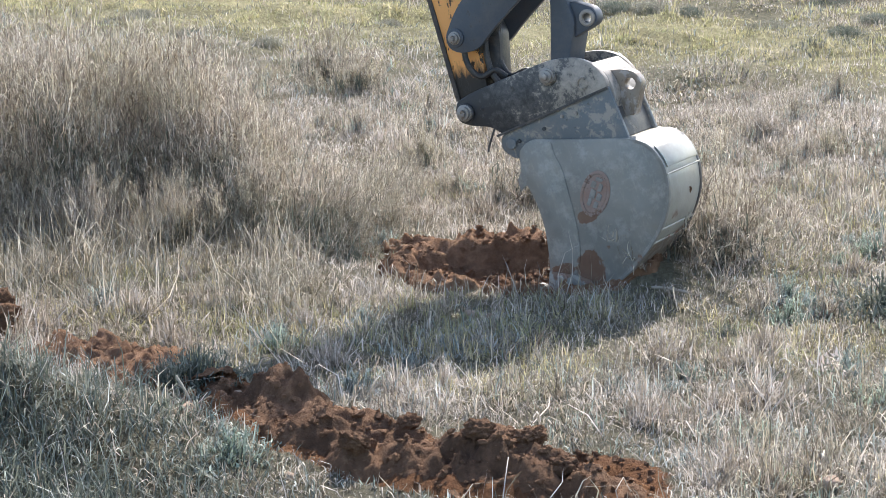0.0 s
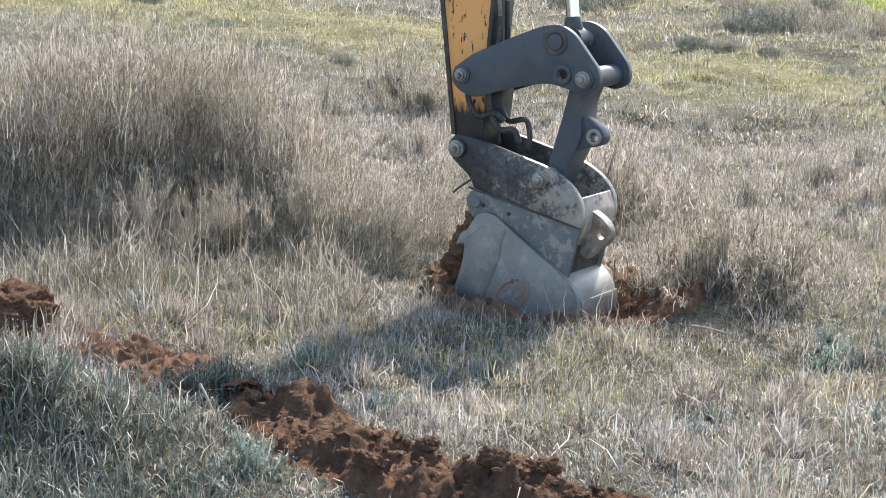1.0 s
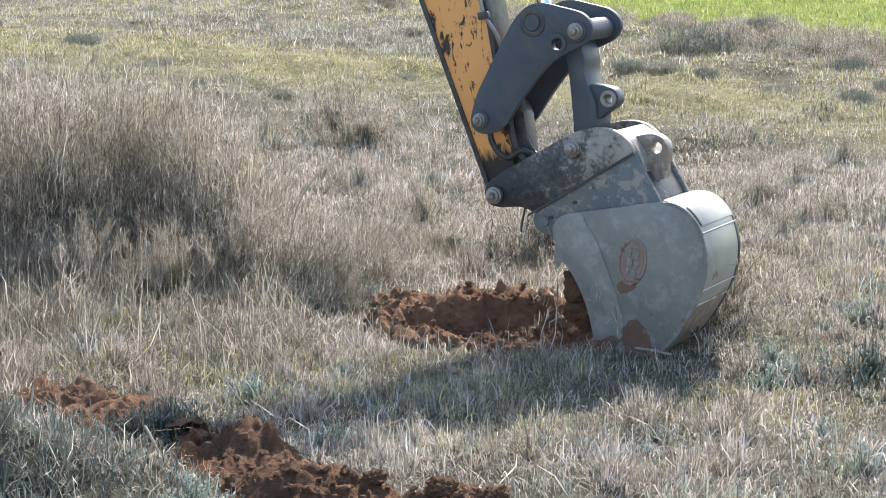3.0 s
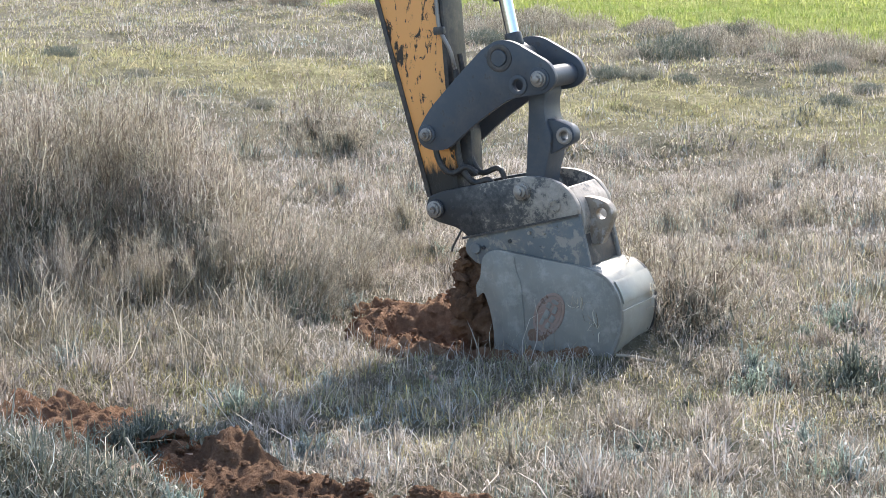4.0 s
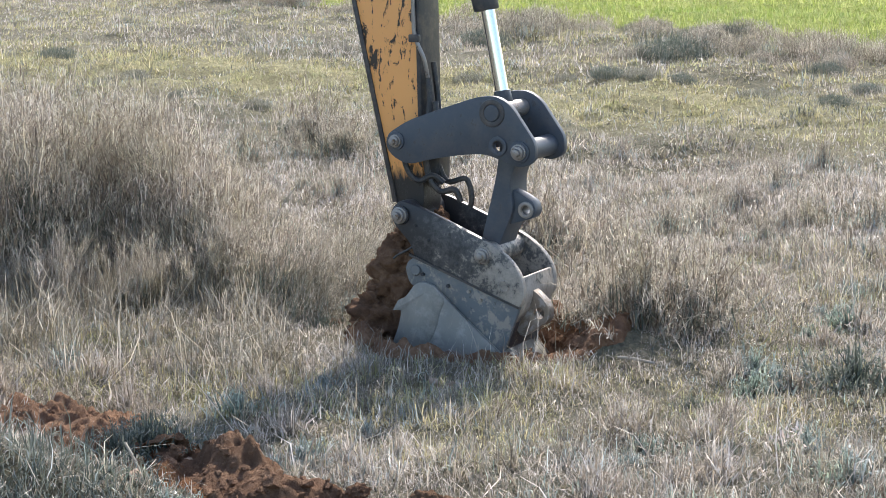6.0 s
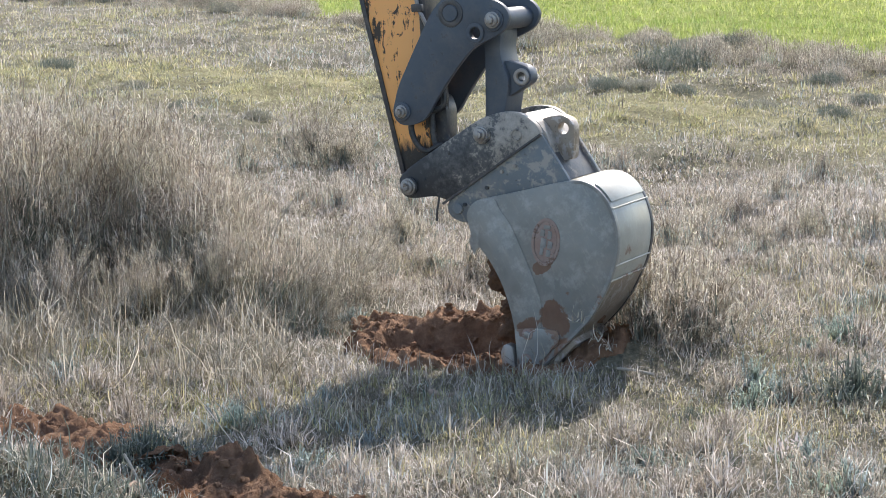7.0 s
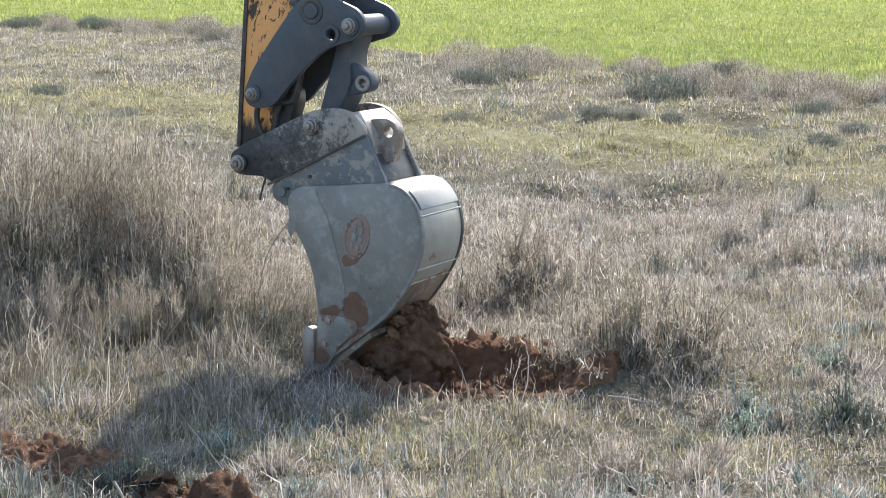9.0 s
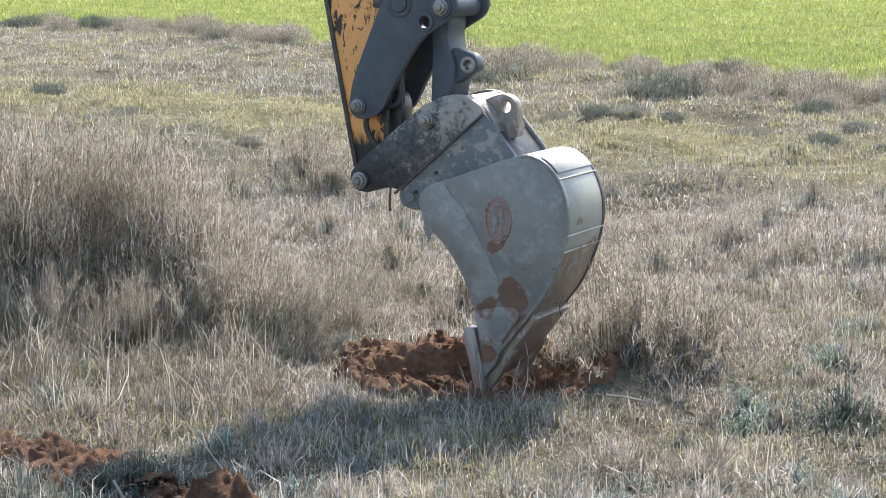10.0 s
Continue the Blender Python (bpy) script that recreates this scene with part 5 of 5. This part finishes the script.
for i, (x, y, s) in enumerate(((-2.22, 8.62, 1.7), (-2.12, 8.85, 1.6), (-2.30, 9.02, 1.6), (-2.05, 8.45, 1.3), (-1.95, 7.95, 1.4), (-1.75, 7.72, 1.1), (-2.2, 7.85, 1.4), (-2.36, 8.45, 1.2), (-2.28, 8.8, 1.5))):
    shrub(STRAWTUFT[i % 3], x, y, s, i * 1.3, "pale dry tussock of curled grass", "grass tuft", "dry tussocks")
for i, (x, y, s) in enumerate(((-0.90, 8.86, 1.0), (-1.15, 8.95, 1.1), (-1.42, 7.72, 0.9), (-1.0, 8.5, 0.9), (-1.25, 7.78, 1.9))):
    shrub(TUSSOCK[i % 2], x, y, s, i * 1.9, "short yellow-green tussock of grass", "grass tuft", "green tussocks")
shrub(TUSSOCK[0], -0.46, 10.75, 0.55, 0.3, "yellow-green moss tuft on the pit rim", "grass tuft")
for i in range(46):
    y = rng.uniform(12.3, 18.2)
    x = rng.uniform(-1, 1) * (0.25 * y + 0.3)
    shrub(LOW[i % 3], x, y, rng.uniform(0.45, 0.85), i * 1.1, "low dry shrub among pale grass", "shrub", "low dry shrubs")
shrub(ROUND[0], -1.3, 18.2, 1.6, 0.4, "bare upright dry bush beside the track", "shrub")
shrub(ROUND[1], -1.0, 17.6, 1.2, 2.0, "bare upright dry bush beside the track", "shrub")
for i in range(80):
    x = rng.uniform(-12, 9.5)
    y = field_line(x) - 0.8 - abs(rng.normal(0, 2.4))
    dark = rng.random() < 0.25
    shrub(FARDARK[i % 2] if dark else FAR[i % 3], x, y, rng.uniform(0.45, 1.05), i * 0.9, "dark herb mound on the field bank" if dark else "grey-purple dry shrub on the field bank", "shrub", "shrubs of the field bank")
for i, (x, y, s) in enumerate(((3.17, 28.2, 1.25), (3.80, 28.6, 0.95), (4.6, 28.2, 0.9), (5.5, 27.4, 1.1), (1.2, 33.0, 1.2), (0.5, 32.0, 0.9), (6.3, 26.6, 0.9), (2.6, 28.0, 0.65), (5.0, 25.8, 0.6), (5.9, 25.0, 0.6))):
    shrub((FARDARK[1] if i in (0, 5, 8) else FAR[i % 3]), x, y, s, i * 1.9, "large grey-purple dry shrub on the field bank", "shrub", "shrubs of the field bank")
for i, (x, y, s) in enumerate(((3.71, 23.15, 0.45), (4.39, 22.06, 0.42), (-2.27, 22.1, 0.38), (2.0, 25.0, 0.45), (2.45, 24.8, 0.5), (2.9, 24.5, 0.42), (1.5, 25.6, 0.4), (4.9, 21.2, 0.3), (-4.4, 26.5, 0.45), (-6.0, 29.0, 0.55), (0.2, 25.4, 0.45), (5.1, 23.6, 0.4), (-0.9, 24.3, 0.3), (-3.4, 24.0, 0.35))):
    shrub(FARDARK[i % 2], x, y, s, i * 1.4, "dark green-grey tuft beside the old track", "herb", "dark tufts by the track")
for i in range(170):
    y = rng.uniform(6.6, 14.0)
    x = rng.uniform(-1, 1) * (0.25 * y + 0.3)
    a, w = dig_coords(x, y)
    if soil_at(x, y) > 0.15 or bank(x, y) > 0.25 or (abs(a + 0.1) < 1.0 and -0.6 < w < 1.0):
        continue
    shrub(WEED[i % 4], x, y, rng.uniform(0.55, 1.15), i * 1.3, "small dead branching weed among dry grass", "weed", "dead weeds")

# broken sticks
_n = Nodes("weathered_wood")
_f = _n.noise(_n.coords(), 25, 6)
_n.bump(_f, 0.002)
M_WOOD = _n.finish(_n.mix(_f, (0.34, 0.30, 0.24), (0.20, 0.165, 0.125)), 0.8)


def stick(points, r, label):
    bm = tube([(x, y, float(height(x, y)) + z) for x, y, z in points], r, None, 8)
    me = bpy.data.meshes.new("stick")
    bm.to_mesh(me)
    bm.free()
    me.materials.append(M_WOOD)
    return tagged(new("stick", me), label, "stick", "dry sticks on the ground")


stick([(0.86, 9.42, 0.03), (0.94, 9.38, 0.04), (1.04, 9.35, 0.03)], 0.008, "pale broken stick lying beside the pit")
stick([(-1.26, 7.30, 0.14), (-1.22, 7.24, 0.08), (-1.17, 7.17, 0.01)], 0.0065, "pale dry stick leaning in the spoil soil")
stick([(-1.55, 9.9, 0.05), (-1.4, 9.75, 0.25), (-1.3, 9.65, 0.40)], 0.003, "thin bare stem standing in tall grass")
stick([(-1.05, 10.9, 0.2), (-0.98, 10.85, 0.5), (-0.86, 10.85, 0.70)], 0.0032, "thin dark stem rising from a shrub")

# a pale dead stalk with flower heads
pale = blade_mat("bleached_flower_heads", [(0.0, (0.62, 0.52, 0.46)), (1.0, (0.78, 0.70, 0.64))], (0.95, 0.9, 0.9), 0.3)
k = 46
dead = blades("pale_plant", 1.47 + rng.normal(0, 0.045, k), 7.96 + rng.normal(0, 0.03, k), float(height(1.47, 7.96)) + rng.uniform(0, 0.12, k), rng.uniform(0.02, 0.05, k), np.full(k, 0.012), np.abs(rng.normal(0.8, 0.4, k)), rng.normal(0.3, 0.3, k), rng.uniform(0, 6.28, k), pale, "bleached pale dead flower heads in grass", "plant")


# ---------------------------------------------------------------- what moves
BUCKET_ROWS = [(0, -0.343, 0.914, 21.1), (0.5, -0.543, 0.877, 2.0), (1, -0.697, 0.832, -15.5), (1.5, -0.704, 0.833, -27.0), (2, -0.48, 0.957, 3.2), (2.5, -0.203, 1.018, 27.7), (2.7, -0.068, 0.885, 30.1), (3.8, -0.3, 0.739, 15.4), (4, -0.334, 0.748, 11.1), (4.5, -0.521, 0.656, -0.1), (5, -0.596, 0.631, -12.3), (5.5, -0.603, 0.642, -27.1), (5.7, -0.595, 0.647, -31.1), (6.8, -0.406, 0.928, 27.0), (7, -0.487, 0.927, 31.5), (7.5, -0.751, 1.048, 32.2), (8, -1.145, 1.354, 30.0), (8.5, -1.48, 1.449, 25.5), (9, -1.503, 1.144, 22.4), (9.5, -0.983, 1.145, 32.3), (10, -0.727, 1.087, 36.8)]
STICK_TURNS = [(0, 5.5), (0.5, 0.2), (1, -3.8), (1.5, -3.0), (2, 2.2), (2.5, 9.0), (2.7, 11.8), (3.8, 6.0), (4, 4.9), (4.5, 0.0), (5, -1.6), (5.5, -0.9), (5.7, -0.6), (6.8, 4.7), (7, 3.1), (7.5, -1.6), (8, -9.2), (8.5, -14.5), (9, -16.7), (9.5, -6.5), (10, -0.8)]


def spun(x, z, degrees):
    a = radians(degrees)
    return x * math.cos(a) - z * math.sin(a), x * math.sin(a) + z * math.cos(a)


def meet(ax, az, ra, bx, bz, rb):
    """Where two circles in the digging plane cross, on the right of the line from a to b."""
    dx, dz = bx - ax, bz - az
    d = math.hypot(dx, dz)
    u = (ra * ra - rb * rb + d * d) / (2 * d)
    h = math.sqrt(max(ra * ra - u * u, 0))
    p = (ax + dx * u / d + dz * h / d, az + dz * u / d - dx * h / d)
    q = (ax + dx * u / d - dz * h / d, az + dz * u / d + dx * h / d)
    return p if p[1] > q[1] else q


def motions():
    """The arm's parts follow from its two pivots: stick and bucket."""
    rows = {"dip": [], "bucket": [], "idler": [], "tip": [], "eye": [], "barrel": []}
    for (t, x, z, turn), (_, stick) in zip(BUCKET_ROWS, STICK_TURNS):
        rows["bucket"].append((t, pose(x, 0, z, 0, -turn, 0)))
        rows["dip"].append((t, pose(x, 0, z, 0, -stick, 0)))
        lx, lz = spun(-0.017, 0.396, stick)
        lx, lz = x + lx, z + lz
        cx, cz = spun(0.523, 0.028, turn)
        cx, cz = x + cx, z + cz
        mx, mz = meet(lx, lz, math.hypot(0.701, 0.187), cx, cz, math.hypot(0.169, 0.566))
        idle = math.degrees(math.atan2(mz - lz, mx - lx) - math.atan2(0.187, 0.701))
        tipped = math.degrees(math.atan2(mz - cz, mx - cx) - math.atan2(0.566, 0.169))
        rows["idler"].append((t, pose(lx, 0, lz, 0, -idle, 0)))
        rows["tip"].append((t, pose(cx, 0, cz, 0, -tipped, 0)))
        ex, ez = spun(0.495, 0.326, idle)
        ex, ez = lx + ex, lz + ez
        fx, fz = spun(0.24, 2.06, stick)
        fx, fz = x + fx, z + fz
        aim = math.degrees(math.atan2(fx - ex, fz - ez))
        rows["eye"].append((t, pose(ex, 0, ez, 0, aim, 0)))
        rows["barrel"].append((t, pose(fx, 0, fz, 0, aim, 0)))
    for thing, key in ((dipper, "dip"), (bucket, "bucket"), (idler, "idler"), (tipping, "tip"), (ram_eye, "eye"), (ram_barrel, "barrel")):
        walk(thing, rows[key])
    # the load: sits in the bucket, then drops out into the pit and is spread
    frame_of = arm.matrix_world.copy()
    inside = {0: (0.42, 0.02, 0), 0.5: (0.36, 0.0, -3), 1: (0.18, -0.03, 0), 1.5: (0.15, 0.0, 0), 2: (0.26, 0.0, -6), 2.5: (0.42, -0.12, -23), 2.7: (0.42, -0.12, -23), 3.8: (0.10, -0.05, -2), 4: (0.05, -0.04, -1), 4.5: (-0.05, 0.0, 0), 5: (-0.06, 0.12, 0),
              5.5: (-0.09, 0.20, 0), 5.7: (-0.09, 0.21, 0), 6.8: (0.43, -0.10, -19), 7: (0.43, -0.10, -19), 7.5: (0.42, -0.10, -18)}
    load_rows = []
    for t, x, z, turn in BUCKET_ROWS:
        if t in inside:
            ix, iz, tuck = inside[t]
            ox, oz = spun(ix, iz, turn)
            load_rows.append((t, frame_of @ pose(x + ox, 0.046, z + oz, 0, -turn - tuck, 0)))
    for t, x, z, turn in ((7.75, -0.50, 0.88, 13.0), (8.0, -0.62, 0.68, 11.0), (8.3, -0.58, 0.64, 4.0), (8.6, -0.52, 0.62, -8.0), (9.1, -0.45, 0.60, -12.0), (9.5, -0.35, 0.22, -8.0), (10.0, -0.35, 0.20, -8.0)):
        load_rows.append((t, frame_of @ pose(x, 0, z, 0, -turn, 0)))
    walk(load, load_rows)


motions()
